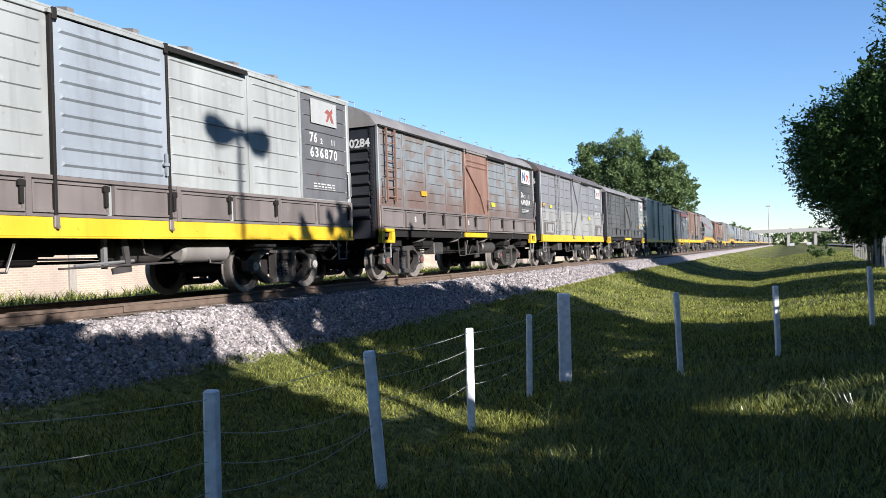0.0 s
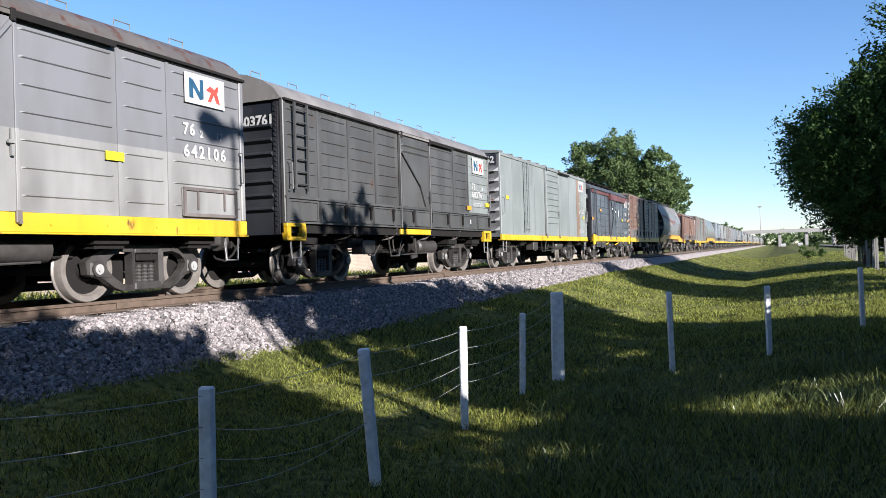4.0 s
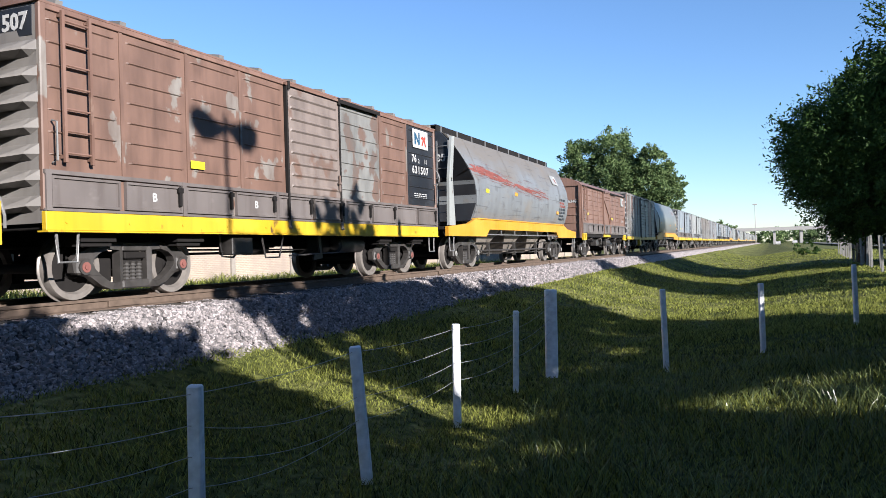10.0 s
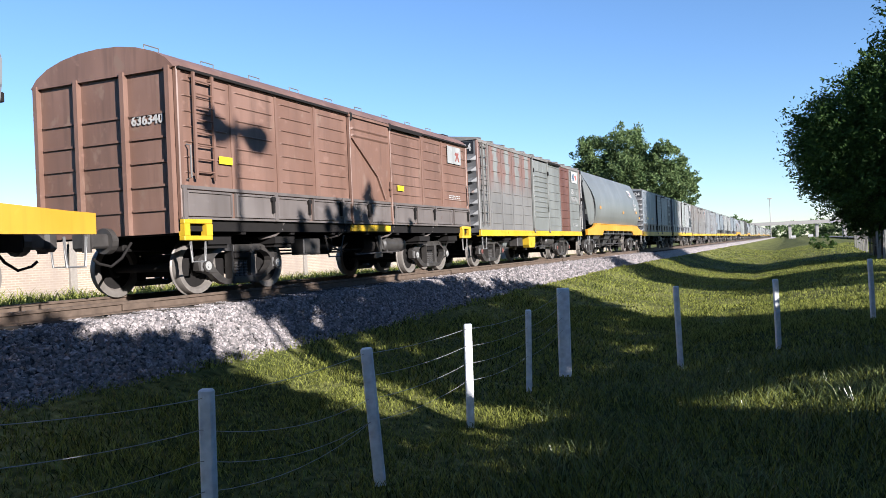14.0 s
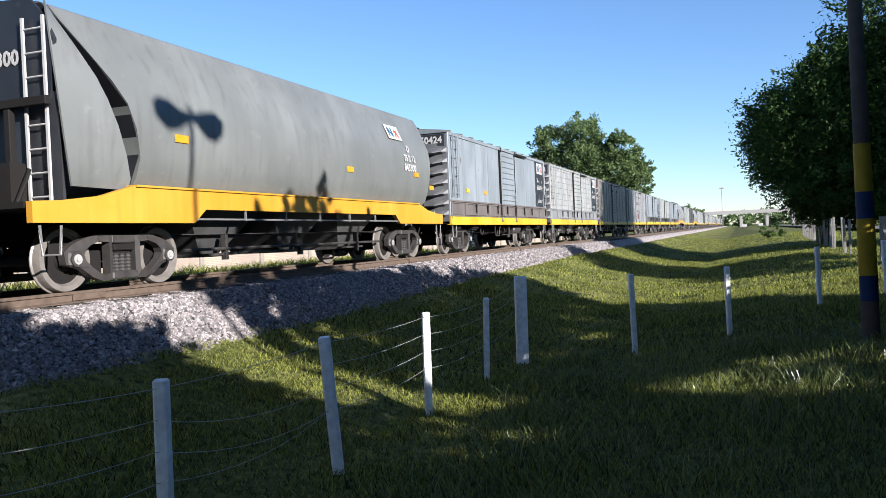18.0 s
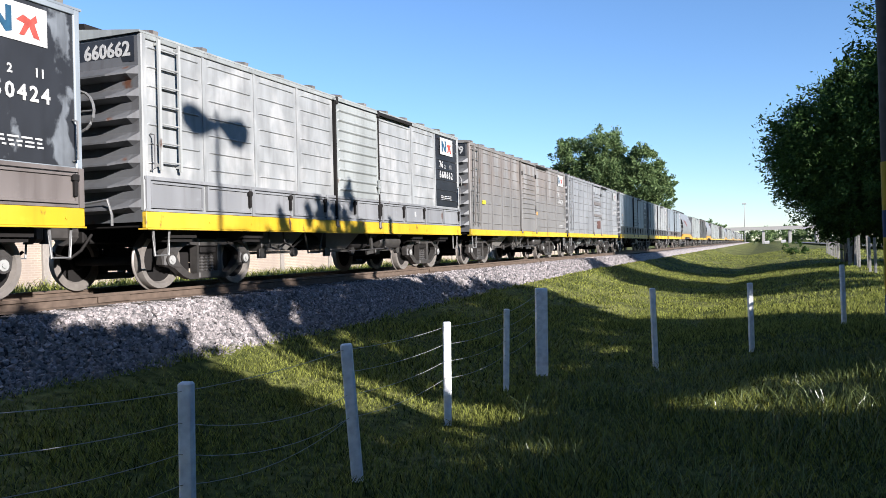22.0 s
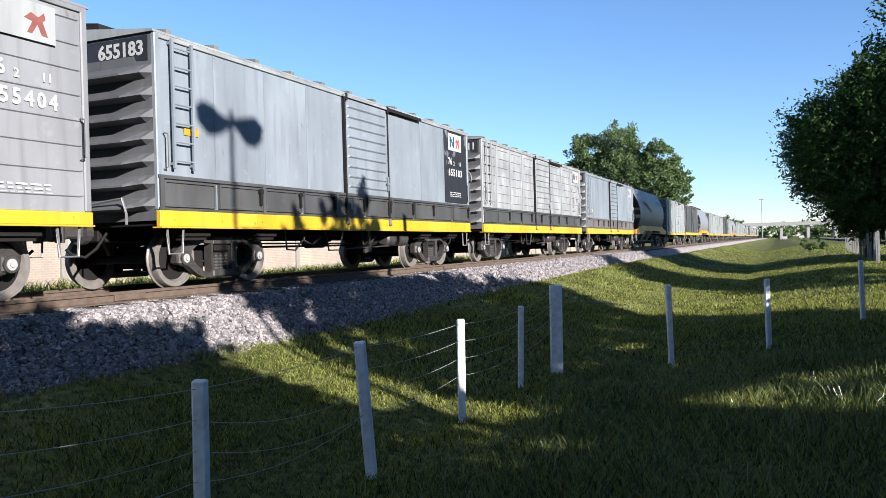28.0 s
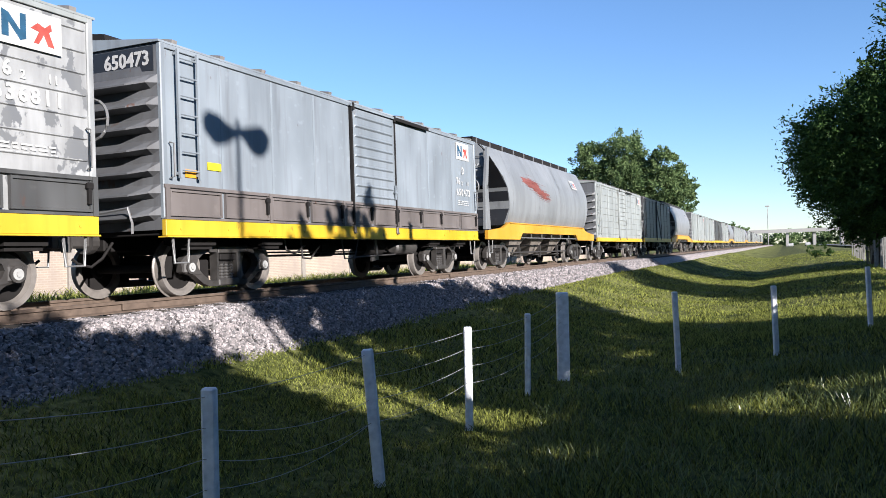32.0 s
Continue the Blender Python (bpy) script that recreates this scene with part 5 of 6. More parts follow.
    if get("graffiti"):
        def spray(g):
            rnd = random.Random(4)
            wide, y00 = get("gw", 7.5), get("gy0", 2.7)
            for q in range(110):
                t = rnd.random() ** 1.3
                fill = q < 34
                y, z = y00 + t * wide, 2.93 - 0.42 * t + rnd.gauss(0, 0.05 if fill else 0.14)
                a, h = (rnd.uniform(0.35, 1.0) * (1 - 0.5 * t), rnd.uniform(0.03, 0.085) * (1.15 - 0.7 * t)) if fill else (rnd.uniform(0.2, 0.9), rnd.uniform(0.003, 0.007))
                m = 7
                up = [(y - a + 2 * a * k / m, z - 0.05 * a * (2 * k / m - 1) + h * rnd.uniform(0.3, 1) * (0.2 if k in (0, m) else 1)) for k in range(m + 1)]
                dn = [(y - a + 2 * a * k / m, z - 0.05 * a * (2 * k / m - 1) - h * rnd.uniform(0.3, 1) * (0.2 if k in (0, m) else 1)) for k in range(m, -1, -1)]
                pts = up + dn
                g.add([(lerp(zz, [(b, x) for x, b in sec[:half]]) + 0.006 + 0.00012 * q, yy, zz) for yy, zz in pts], [(k, k + 1, 2 * m - k, 2 * m + 1 - k) for k in range(m)])
        tagged(part("graffiti", shared("graffiti|%.1f" % get("gw", 7.5), spray, M["graffiti"]), w, "faded red sprayed lettering that cannot be read"), kind="stuff")
    if get("rearmarks"):
        for q in range(7):
            z = 2.5 - 0.13 * q
            xx = lerp(z, [(b, x) for x, b in sec[:half]]) + 0.008
            part("worn_lettering", shared("worn_lettering|%d" % (q % 3), lambda g: [g.box(0, 0.003, p, p + 0.1 + 0.05 * ((q + i) % 2), -0.045, 0.045) for i, p in enumerate([-0.55 + 0.2 * k for k in range(5 - q % 2)])], M["graffiti" if q in (1, 2) else "black"]), w, at=pose(xx, L - 2.15, z))
    stirrups(w, L, M["galv"], (0.3, L - 0.3))
    couplers(w, L)
    for y in (get("bog", 1.95), L - get("bog", 1.95)):
        bogie(w, y, M[get("cap", "capw")])
    return w


def consist():
    N = [("76 2 11", 0.26)]
    box, hop = boxcar, hopper
    box(1.5, 12.55, dict(wheel=False, gear=1, label="pale grey weathered boxcar with grimy brown lower flaps", body="pale", low="flap", flaps=True, doorm="blue", panel="endgrey", lines=[("76 2 11", .26), ("636870", .3)], worn=True, endno="636870", door=(0.43, 0.585), roof="pale", sillm="yellow"))
    box(15.3, 11.6, dict(label="rust-stained grey boxcar with arched brown roof and brown door", body="lowrust", low="flap", flaps=True, rooft="arch", roof="taupe", doorm="brown", doort="brace", door=(0.43, 0.585), end="ribbed", endm="black", eave=3.45, rise=0.6, sill="ends",
                         ladder=0.5, ladm="brown", rungs=8, endno="640284", endx=0.9, panel="dark", lines=[("76 2 17", .24), ("640284", .28)], cap="cap", marks=[(0.2, 2.05, "mark"), (0.63, 2.0, "marky")], flapmarks=(1, 4)))
    box(27.8, 10.35, dict(label="two-tone grey boxcar with bright yellow sill and braced door", hatches=(0.35, 8.85), body="banded", low="banded", rooft="arch", roof="roof", doort="xbrace", door=(0.43, 0.585), end="ribbed", endm="black", eave=3.5, rise=0.6, ladder=2.2, ladm="silver", rungs=10, ladder0=1.2,
                          endno="642106", endx=0.9, lines=[("76 2 17", .24), ("642106", .28)], marks=[(0.12, 2.22, "marky"), (0.445, 2.05, "marky"), (0.73, 1.95, "marky"), (0.03, 2.25, "mark")]))
    box(39.3, 10.95, dict(label="dark sooty boxcar with arched roof and drop flaps", body="dark", low="dark", flaps=True, rooft="arch", roof="taupe", doort="brace", door=(0.43, 0.585), end="ribbed", endm="black", eave=3.42, rise=0.58, sill="ends", ladder=0.5, ladm="dark", endno="603761", endx=0.9,
                         panel="grey", panellabel="repainted grey number panel", lines=[("76 2 18", .25), ("603761", .28)], marks=[(0.98, 1.95, "marky"), (0.84, 1.8, "mark")], flapmarks=(8,)))
    box(51.35, 12.27, dict(label="smooth green-grey boxcar with yellow sill", zb=1.085, body="grey", smooth=True, ribs=0, rooft="flat", roof="grey", doort="corr", door=(0.43, 0.585), ladder=2.75, ladm="grey", ladder0=1.2, rungs=9, endno="650762", panel="stainbrown", panely=(10.45, 11.0), panellabel="brown stained strip",
                         lines=[("D", .26), ("77 2 11", .24), ("650762", .26)], marks=[(0.06, 2.3, "marky"), (0.57, 2.2, "marky"), (0.955, 1.95, "marky")]))
    box(64.85, 9.95, dict(label="navy boxcar with maroon door rail and roof walkway", body="navy", low="navy", rooft="arch", roof="dark", rise=0.5, eave=3.45, doort="xbrace", door=(0.43, 0.585), end="ribbed", endm="black", navyside=True, ladder=0.62, ladm="navy", ladder0=1.2, rungs=8, walkway=True, endno="664128", endx=0.9,
                        worn=True, lines=[("128", .26), ("128", .2)], marks=[(0.2, 2.45, "mark"), (0.012, 2.0, "mark"), (0.79, 2.1, "marky"), (0.97, 2.1, "mark")], maroon=True, cap="capw"))
    box(75.45, 12.15, dict(label="brown boxcar with pale patched paint and black number panel", body="browngrey", low="flap", flaps=True, spanm={4: "greyflake"}, doorm="worndoor", roof="brown", door=(0.43, 0.585), endm="taupe", ladder=0.5, ladm="brown", endno="631507", panel="black", lines=[("76 2 11", .26), ("631507", .3)],
                          marks=[(0.23, 1.95, "marky")], flapmarks=(1, 3), cap="cap"))
    # End plate is black so that the hollow end looks shaded.
    hop(88.35, 15.05, dict(bog=2.3, e0=1.3, label="faded grey hopper wagon with red sprayed scrawl and orange sill", body="dusty", endm="black", finm="pale", sillm="orange", endno="900035", graffiti=True, rearmarks=True, worn=True, marks=[(0.22, 2.35, "marky"), (0.8, 1.95, "mark"), (0.42, 2.4, "mark")], lines=[]))
    box(105.0, 11.45, dict(label="rusty brown boxcar with arched roof and diagonal braced door", body="brown", low="flap", flaps=True, rooft="arch", roof="brown", doort="brace", door=(0.43, 0.585), end="panel", endm="brown", eave=3.42, rise=0.45, sill="ends", ladder=0.5, ladm="brown", rungs=8,
                          endno="636340", endx=0.9, marks=[(0.09, 2.1, "marky"), (0.63, 2.0, "marky")], lines=[], worn=True))
    box(117.3, 12.2, dict(label="taupe boxcar with red-brown primer patches and yellow sill", zb=1.085, panels=5, body="patchy", ribs=8, spanm={5: "oldgrey", 6: "redbrown", 7: "oldgrey"}, doort="corr", door=(0.43, 0.585), doorm="oldgrey", doortop=0.42, belly="grey", bellybox=True, roof="taupe", ladder=0.45, ladm="taupe", ladder0=1.2, rungs=9, endno="855494", lines=[("75 2 11", .26), ("855494", .28)], cap="cap"))
    hop(130.6, 14.4, dict(e0=0.85, label="clean charcoal hopper wagon with bright orange sill", body="charcoal", sillm="orange", endm="black", closed=True, walk=False, endno="843300", endx=0.16, ladm="sign", chutem="dark", marks=[(0.2, 2.25, "mark"), (0.6, 2.15, "mark"), (0.87, 2.25, "mark"), (0.95, 1.95, "mark")],
                          lines=[("D", 2.3, 2.9, .25), ("75 2 12", 2.3, 2.65, .24), ("843300", 2.3, 2.4, .26)]))
    box(145.75, 12.6, dict(label="blue-grey smooth boxcar with grimy drop flaps and yellow sill", body="blue", low="flap", smooth=True, ribs=0, flaps=True, roof="blue", ladder=0.5, ladm="blue", endno="650424", door=(0.43, 0.585), panel="peelblack", lines=[("76 2 11", .26), ("650424", .28)],
                           marks=[(0.14, 2.0, "marky"), (0.29, 2.0, "mark"), (0.58, 1.9, "marky")]))
    box(159.45, 12.65, dict(belly="taupe", label="whitish ribbed boxcar with drop flaps and black number panel", body="peeling", low="silver", flaps=True, roof="pale", ladder=0.5, ladm="white", endno="660662", door=(0.43, 0.585), doorm="pale", panel="black", lines=[("76 2 11", .27), ("660662", .32)],
                          marks=[(0.52, 2.1, "mark")], flapmarks=(4, 7)))
    box(173.05, 12.55, dict(belly="taupe", label="brownish grey ribbed boxcar with yellow sill", zb=1.085, panels=5, body="fadedblocks", ribs=8, door=(0.43, 0.585), doortop=0.42, roof="taupe", ladder=0.5, ladm="taupe", ladder0=1.2, rungs=9, endno="848879", lines=[("76 2 11", .26), ("848879", .28)], marks=[(0.1, 1.95, "marky"), (0.6, 1.8, "mark")]))
    box(186.2, 13.1, dict(belly="grey", label="silver grey ribbed boxcar with rusty door and yellow sill", zb=1.085, panels=5, body="silver", ribs=8, doorpatch=[(2.6, 2.78, 0.04, 0.96, "flap"), (2.0, 2.13, 0.04, 0.96, "flap"), (1.38, 1.8, 0.42, 0.8, "redbrown")], doorm="silver", doortop=0.42, door=(0.43, 0.585), roof="silver", ladder=0.5, ladm="silver", ladder0=1.2, rungs=9, endno="655404", worn=True, lines=[("76 2 11", .26), ("655404", .28)], marks=[(0.57, 1.9, "mark")]))
    box(200.5, 12.3, dict(label="blue-grey smooth boxcar with black number panel and drop flaps", body="blue", low="dark", smooth=True, ribs=0, flaps=True, roof="pale", ladder=0.5, ladm="blue", endno="655183", door=(0.43, 0.585), panel="peelblack", lines=[("76 2 11", .26), ("655183", .3)],
                          marks=[(0.06, 2.35, "mark"), (0.56, 2.4, "mark")], flapmarks=(4,)))
    box(213.95, 12.7, dict(label="pale ribbed boxcar with peeling paint and drop flaps", body="peeling", spanm={6: "flaked"}, low="dark", flaps=True, roof="pale", ladder=0.5, ladm="white", endno="636811", door=(0.43, 0.585), lines=[("76 2 11", .26), ("636811", .28)], marks=[(0.54, 2.0, "mark")], cap="capw"))
    box(227.85, 12.5, dict(label="pale blue-grey boxcar with grimy drop flaps and yellow sill", body="blue", low="flap", smooth=True, ribs=0, flaps=True, roof="blue", ladder=0.5, ladm="blue", endno="650473", door=(0.43, 0.585), lines=[("D", .26), ("76 2 11", .26), ("650473", .28)],
                          marks=[(0.09, 2.0, "marky"), (0.05, 1.85, "mark"), (0.58, 1.8, "mark")]))
    hop(241.2, 14.2, dict(e0=1.1, label="grey hopper wagon with red sprayed patch and orange sill", body="hopper", sillm="orange", endno="900022", graffiti=True, gy0=4.6, gw=2.0, marks=[]))
    far = [
        box(256.2, 12.6, dict(zb=1.085, label="pale grey ribbed boxcar with yellow sill", body="pale", ribs=8, ladder=0.5, ladm="pale", ladder0=1.2, roof="pale")),
        box(269.7, 12.6, dict(label="dark grey boxcar with braced door and yellow sill", body="dark", ribs=7, doort="brace", endm="dark", ladder=0.5, ladm="dark", ladder0=1.2)),
        hop(283.0, 14.0, dict(label="pale grey hopper wagon with orange sill", body="silver", sillm="orange")),
    ]
    for w in far:
        w["group"] = "wagons of the goods train"
    s = 297.8
    order = [0, 0, 1, 0, 2, 0, 0, 0, 2, 0, 1, 0, 0, 2, 0, 0, 1, 0, 0]
    for k in order:
        c = copy_thing(far[k], pose(UC, s, ZR))
        TRAIN.append((c, s))
        s += 14.9 if k == 2 else 13.4


consist()


# ---- plants ----
def leaf_cloud(blobs, per, size, seed, lump=0.35, clump=28):
    """Leaves as small diamonds on outward sprays, on and in ellipsoids (x, y, z, rx, ry, rz)."""
    r = np.random.RandomState(seed)
    out, way = [], []
    area = np.array([(b[3] * b[4] * b[5]) ** (2 / 3) for b in blobs])
    counts = (per * len(blobs) * area / area.sum()).astype(int) + 40
    for (bx, by, bz, rx, ry, rz), n in zip(blobs, counts):
        nl = max(6, n // clump)
        d = r.normal(size=(nl, 3))
        d /= np.linalg.norm(d, axis=1)[:, None]
        rad = r.uniform(0.45, 1.0, nl) ** 0.6 * r.uniform(0.86, 1.12, nl)
        lumps = d * rad[:, None] * (rx, ry, rz) + (bx, by, bz)
        aim = d * (1, 1, 0.6) + (0, 0, 0.3) + r.normal(size=(nl, 3)) * 0.45
        aim /= np.linalg.norm(aim, axis=1)[:, None]
        span = lump * min(rx, ry, rz) * r.uniform(0.5, 1.15, nl)
        k = r.randint(0, nl, n)
        run = r.uniform(-0.6, 1.0, n)
        wide = r.normal(size=(n, 3)) * (span[k] * 0.32 * (1.15 - 0.75 * np.maximum(run, 0)))[:, None]
        out.append(lumps[k] + aim[k] * (span[k] * run)[:, None] + wide)
        way.append(aim[k])
    c = np.concatenate(out)
    n = len(c)
    a = np.concatenate(way) * 0.8 + r.normal(size=(n, 3)) * 0.6 - (0, 0, 0.15)
    a /= np.linalg.norm(a, axis=1)[:, None]
    b = np.cross(a, r.normal(size=(n, 3)))
    b /= np.linalg.norm(b, axis=1)[:, None]
    s = size * r.uniform(0.6, 1.4, n)[:, None]
    v = np.stack([c - a * s, c + b * s * 0.4, c + a * s, c - b * s * 0.4], 1).reshape(-1, 3)
    return v, np.arange(n * 4).reshape(n, 4)


def cloud_mesh(name, v, f, mat):
    me = bpy.data.meshes.new(name)
    me.from_pydata(v.tolist(), [], f.tolist())
    me.materials.append(mat)
    return me


def tree(label, base, trunk_h, trunk_r, blobs, per, size, seed, mat="leaf", name="tree", category="tree", lump=0.35, clump=28):
    """base: foot of the trunk; blobs are relative to it."""
    t = thing(name, label, category, Matrix.Translation(base))
    rnd = random.Random(seed)

    def wood(g):
        p, r = Vector((0, 0, -0.15)), trunk_r
        for k in range(4):
            q = Vector((rnd.uniform(-1, 1) * trunk_r * 0.5, rnd.uniform(-1, 1) * trunk_r * 0.5, trunk_h * (k + 1) / 4))
            g.cyl(p, q, r * (1.25 if k == 0 else 1), 9, r * 0.9)
            p, r = q, r * 0.9
        for bx, by, bz, rx, ry, rz in blobs:
            e = Vector((bx, by, bz))
            mid = p.lerp(e, 0.5) + Vector((0, 0, 0.12 * trunk_h))
            g.cyl(p, mid, trunk_r * 0.55, 7, trunk_r * 0.35).cyl(mid, e, trunk_r * 0.35, 6, trunk_r * 0.12)
            for q in range(5):
                tip = e + Vector((rnd.uniform(-1, 1) * rx, rnd.uniform(-1, 1) * ry, rnd.uniform(-0.6, 1) * rz)) * 0.75
                g.cyl(mid.lerp(e, rnd.uniform(0.3, 1)), tip, trunk_r * 0.16, 5, trunk_r * 0.05)
    g = Geo()
    wood(g)
    part("trunk", g.mesh("trunk", M["bark"]), t)
    v, f = leaf_cloud(blobs, per, size, seed, lump, clump)
    tagged(part("crown", cloud_mesh("crown", v, f, M[mat]), t), kind="stuff")
    return t


def at_ground(u, s):
    return (u, s, ground_z(u, s) - 0.02)


# big trees beside the lane
tree("dense dark green broadleaf tree on the grass beside the lane", at_ground(4.6, 49), 2.3, 0.28,
     [(0, 0, 6.3, 3.9, 3.9, 3.3), (-1.4, 0.4, 5.2, 2.4, 3.2, 2.6), (2.3, 0, 8.4, 3.2, 3.5, 2.7), (0.9, -0.9, 3.3, 3.9, 3.5, 2), (1.4, 0.6, 2.3, 3.5, 2.9, 1.3), (0.9, 0.3, 9.9, 2.3, 2.3, 1.4), (-1.7, 0.6, 6.9, 2.2, 2.4, 2), (3.2, 0, 10.1, 2.6, 2.6, 1.7), (3.7, 0, 4.6, 3.5, 3.5, 2.9)], 17000, 0.105, 11, lump=0.42, clump=70)
tree("tall dark broadleaf tree with a thick trunk beside the lane", at_ground(9.3, 51), 4.6, 0.48,
     [(2.3, 0, 9.4, 5.2, 5.2, 3.7), (0, 0, 12.4, 4.3, 4.3, 3.5), (5.2, 0, 13.7, 4.9, 4.9, 3.7), (1.6, 0, 16.6, 4.3, 4.3, 3.2), (-1, -0.6, 7.5, 2.9, 3.2, 2.2)], 11000, 0.13, 12, lump=0.42, clump=60)
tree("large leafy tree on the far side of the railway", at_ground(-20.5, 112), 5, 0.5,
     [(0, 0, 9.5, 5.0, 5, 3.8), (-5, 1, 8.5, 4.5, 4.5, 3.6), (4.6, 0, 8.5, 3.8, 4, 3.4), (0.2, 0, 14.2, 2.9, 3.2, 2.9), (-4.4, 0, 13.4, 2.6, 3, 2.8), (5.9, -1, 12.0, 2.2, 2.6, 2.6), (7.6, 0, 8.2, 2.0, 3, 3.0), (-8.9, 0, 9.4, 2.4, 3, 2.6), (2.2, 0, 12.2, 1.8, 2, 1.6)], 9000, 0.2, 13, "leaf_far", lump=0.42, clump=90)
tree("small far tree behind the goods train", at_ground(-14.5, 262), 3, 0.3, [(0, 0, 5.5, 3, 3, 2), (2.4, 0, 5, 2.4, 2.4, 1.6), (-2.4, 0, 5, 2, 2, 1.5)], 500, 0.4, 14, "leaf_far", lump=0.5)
tree("low dark bush on the mown bank", at_ground(3.0, 84), 0.4, 0.05, [(0, 0, 0.7, 1.1, 1.1, 0.7)], 700, 0.12, 15, name="bush", category="bush")
# Added out of view; throws the dark band across the bank.
tree("unseen broad leafy tree added to shade the bank", at_ground(10.2, 29.5), 3.0, 0.28, [(0, 0, 5.2, 2.6, 3.2, 2.3), (0.5, 0.5, 6.4, 2.2, 2.4, 1.6), (0.3, 2.4, 4.8, 2.4, 2.6, 1.9), (0.2, -2.0, 4.6, 2.0, 2.0, 1.7)], 5600, 0.15, 16)
# Added trees out of view, holding back sky light from the meadow.
for k, (u, s) in enumerate(((-9, -16), (-1, -14), (7, -17))):
    tree("unseen leafy tree added behind the camera to block sky light", at_ground(u, s), 3.0, 0.3, [(0, 0, 6, 4, 3, 3.6), (0.6, 0, 9.6, 3.4, 3, 3.0), (-1.6, 0.2, 4, 3, 2.6, 2.2)], 2200, 0.24, 70 + k)
# Added high crown, never in view; it only dims the sky light below.
tree("unseen high crown added behind the camera to dim sky light", at_ground(3, -13), 12, 0.5, [(0, 5, 17, 8, 7, 3.0), (-8, 2, 18, 6, 6, 3.0), (8, 3, 18, 6, 7, 3.0), (0, -5, 16, 9, 6, 4.0)], 500, 0.45, 69)
# Added out of view to keep the two lane trees in shade.
for u, s, h in ((16.0, 42.5, 1.0), (21.0, 46.0, 1.25)):
    tree("unseen tall tree added to shade the trees beside the lane", at_ground(u, s), 4.0 * h, 0.4, [(0, 0, 7.5 * h, 3.6, 4.6, 3.4 * h), (0.4, 0.6, 11.5 * h, 3.2, 4.2, 3.2 * h), (-0.3, -0.4, 4.6 * h, 3.2, 4.2, 2.4)], 9000, 0.2, 80 + int(u))
# unseen lane trees and shrubs behind the photographer, shaped to cast shade and gaps
tree("tall leafy tree with upright tips by the lane", at_ground(4.5, 9.6), 3.2, 0.16,
     [(0, -1.8, 5.6, 1.0, 1.8, 1.15), (0, 0.1, 4.5, 1.1, 2.1, 1.5), (0, 2.1, 4.5, 1.1, 2.3, 1.4), (0, 1.8, 2.5, 1.0, 2.0, 1.5), (0, -0.7, 3.7, 1.0, 1.5, 1.3), (0, -2.85, 3.8, 0.8, 1.05, 0.95), (0, -2.6, 2.95, 0.7, 1.0, 0.6), (0, -1.5, 2.7, 0.8, 1.4, 1.0), (0, 4.0, 2.6, 1.0, 2.0, 1.6), (0, -3.7, 5.75, 0.7, 0.75, 0.45), (0, -3.2, 5.3, 0.7, 0.75, 0.5), (0, -4.0, 6.6, 0.3, 0.16, 0.7), (0, -3.6, 6.7, 0.3, 0.2, 0.75), (0, -3.25, 6.4, 0.3, 0.2, 0.6), (0, -2.75, 6.9, 0.3, 0.2, 0.7), (0, -2.3, 7.1, 0.3, 0.26, 0.8),
      (0, -1.8, 7.0, 0.3, 0.22, 0.8), (0, -1.2, 7.15, 0.3, 0.24, 0.9), (0, -0.75, 6.7, 0.3, 0.22, 0.7), (0, -1.5, 6.4, 0.3, 0.35, 0.6), (0, -4.45, 4.5, 0.7, 0.75, 0.85), (0, -4.35, 3.45, 0.7, 0.6, 0.6), (0, -4.9, 5.6, 0.6, 0.55, 0.65), (0, -5.0, 6.5, 0.4, 0.4, 0.45), (0, -3.7, 2.6, 0.7, 0.75, 0.5), (0, -2.8, 2.3, 0.7, 0.6, 0.4),
      (0, 5.6, 4.3, 1.0, 1.9, 1.0), (0, 7.6, 4.2, 1.0, 1.3, 0.9), (0, 6.2, 3.2, 1.0, 1.7, 0.8)], 2600, 0.12, 21)
tree("leafy tree by the lane", at_ground(4.5, -2.0), 2.8, 0.15, [(0, -1.0, 4.5, 1.0, 2.4, 2.6), (0, 2.0, 4.9, 0.9, 1.2, 1.4), (0, 2.7, 4.1, 0.9, 1.0, 1.2), (0, 3.4, 3.1, 0.9, 1.1, 1.2), (0, 3.5, 4.4, 0.8, 1.35, 1.05), (0, 4.0, 3.7, 0.8, 1.05, 0.95), (0, 4.15, 5.05, 0.5, 0.32, 0.36), (0, 4.5, 3.0, 0.7, 1.3, 0.5), (0, 1.75, 3.0, 0.8, 0.55, 0.65), (0, -5, 4, 1.2, 4, 3)], 5600, 0.14, 22)
for (u, s), blobs, seed in (((4.5, 3.4), [(0, 0, 1.6, 0.8, 2.0, 1.3)], 23), ((4.6, 15.4), [(0, 0, 1.5, 1.0, 2.3, 1.3)], 24), ((7.0, 26.0), [(0, 0, 2.0, 1.0, 2.0, 0.9)], 25), ((4.8, -9), [(0, 0, 3.0, 1.4, 4, 3.0)], 26)):
    tree("unseen leafy shrub placed to shade the bank", at_ground(u, s), 0.8, 0.06, blobs, 4200, 0.12, seed, name="shrub", category="shrub")


# added unseen hedge shading the meadow, open in the middle to let sun through
hr = random.Random(8)
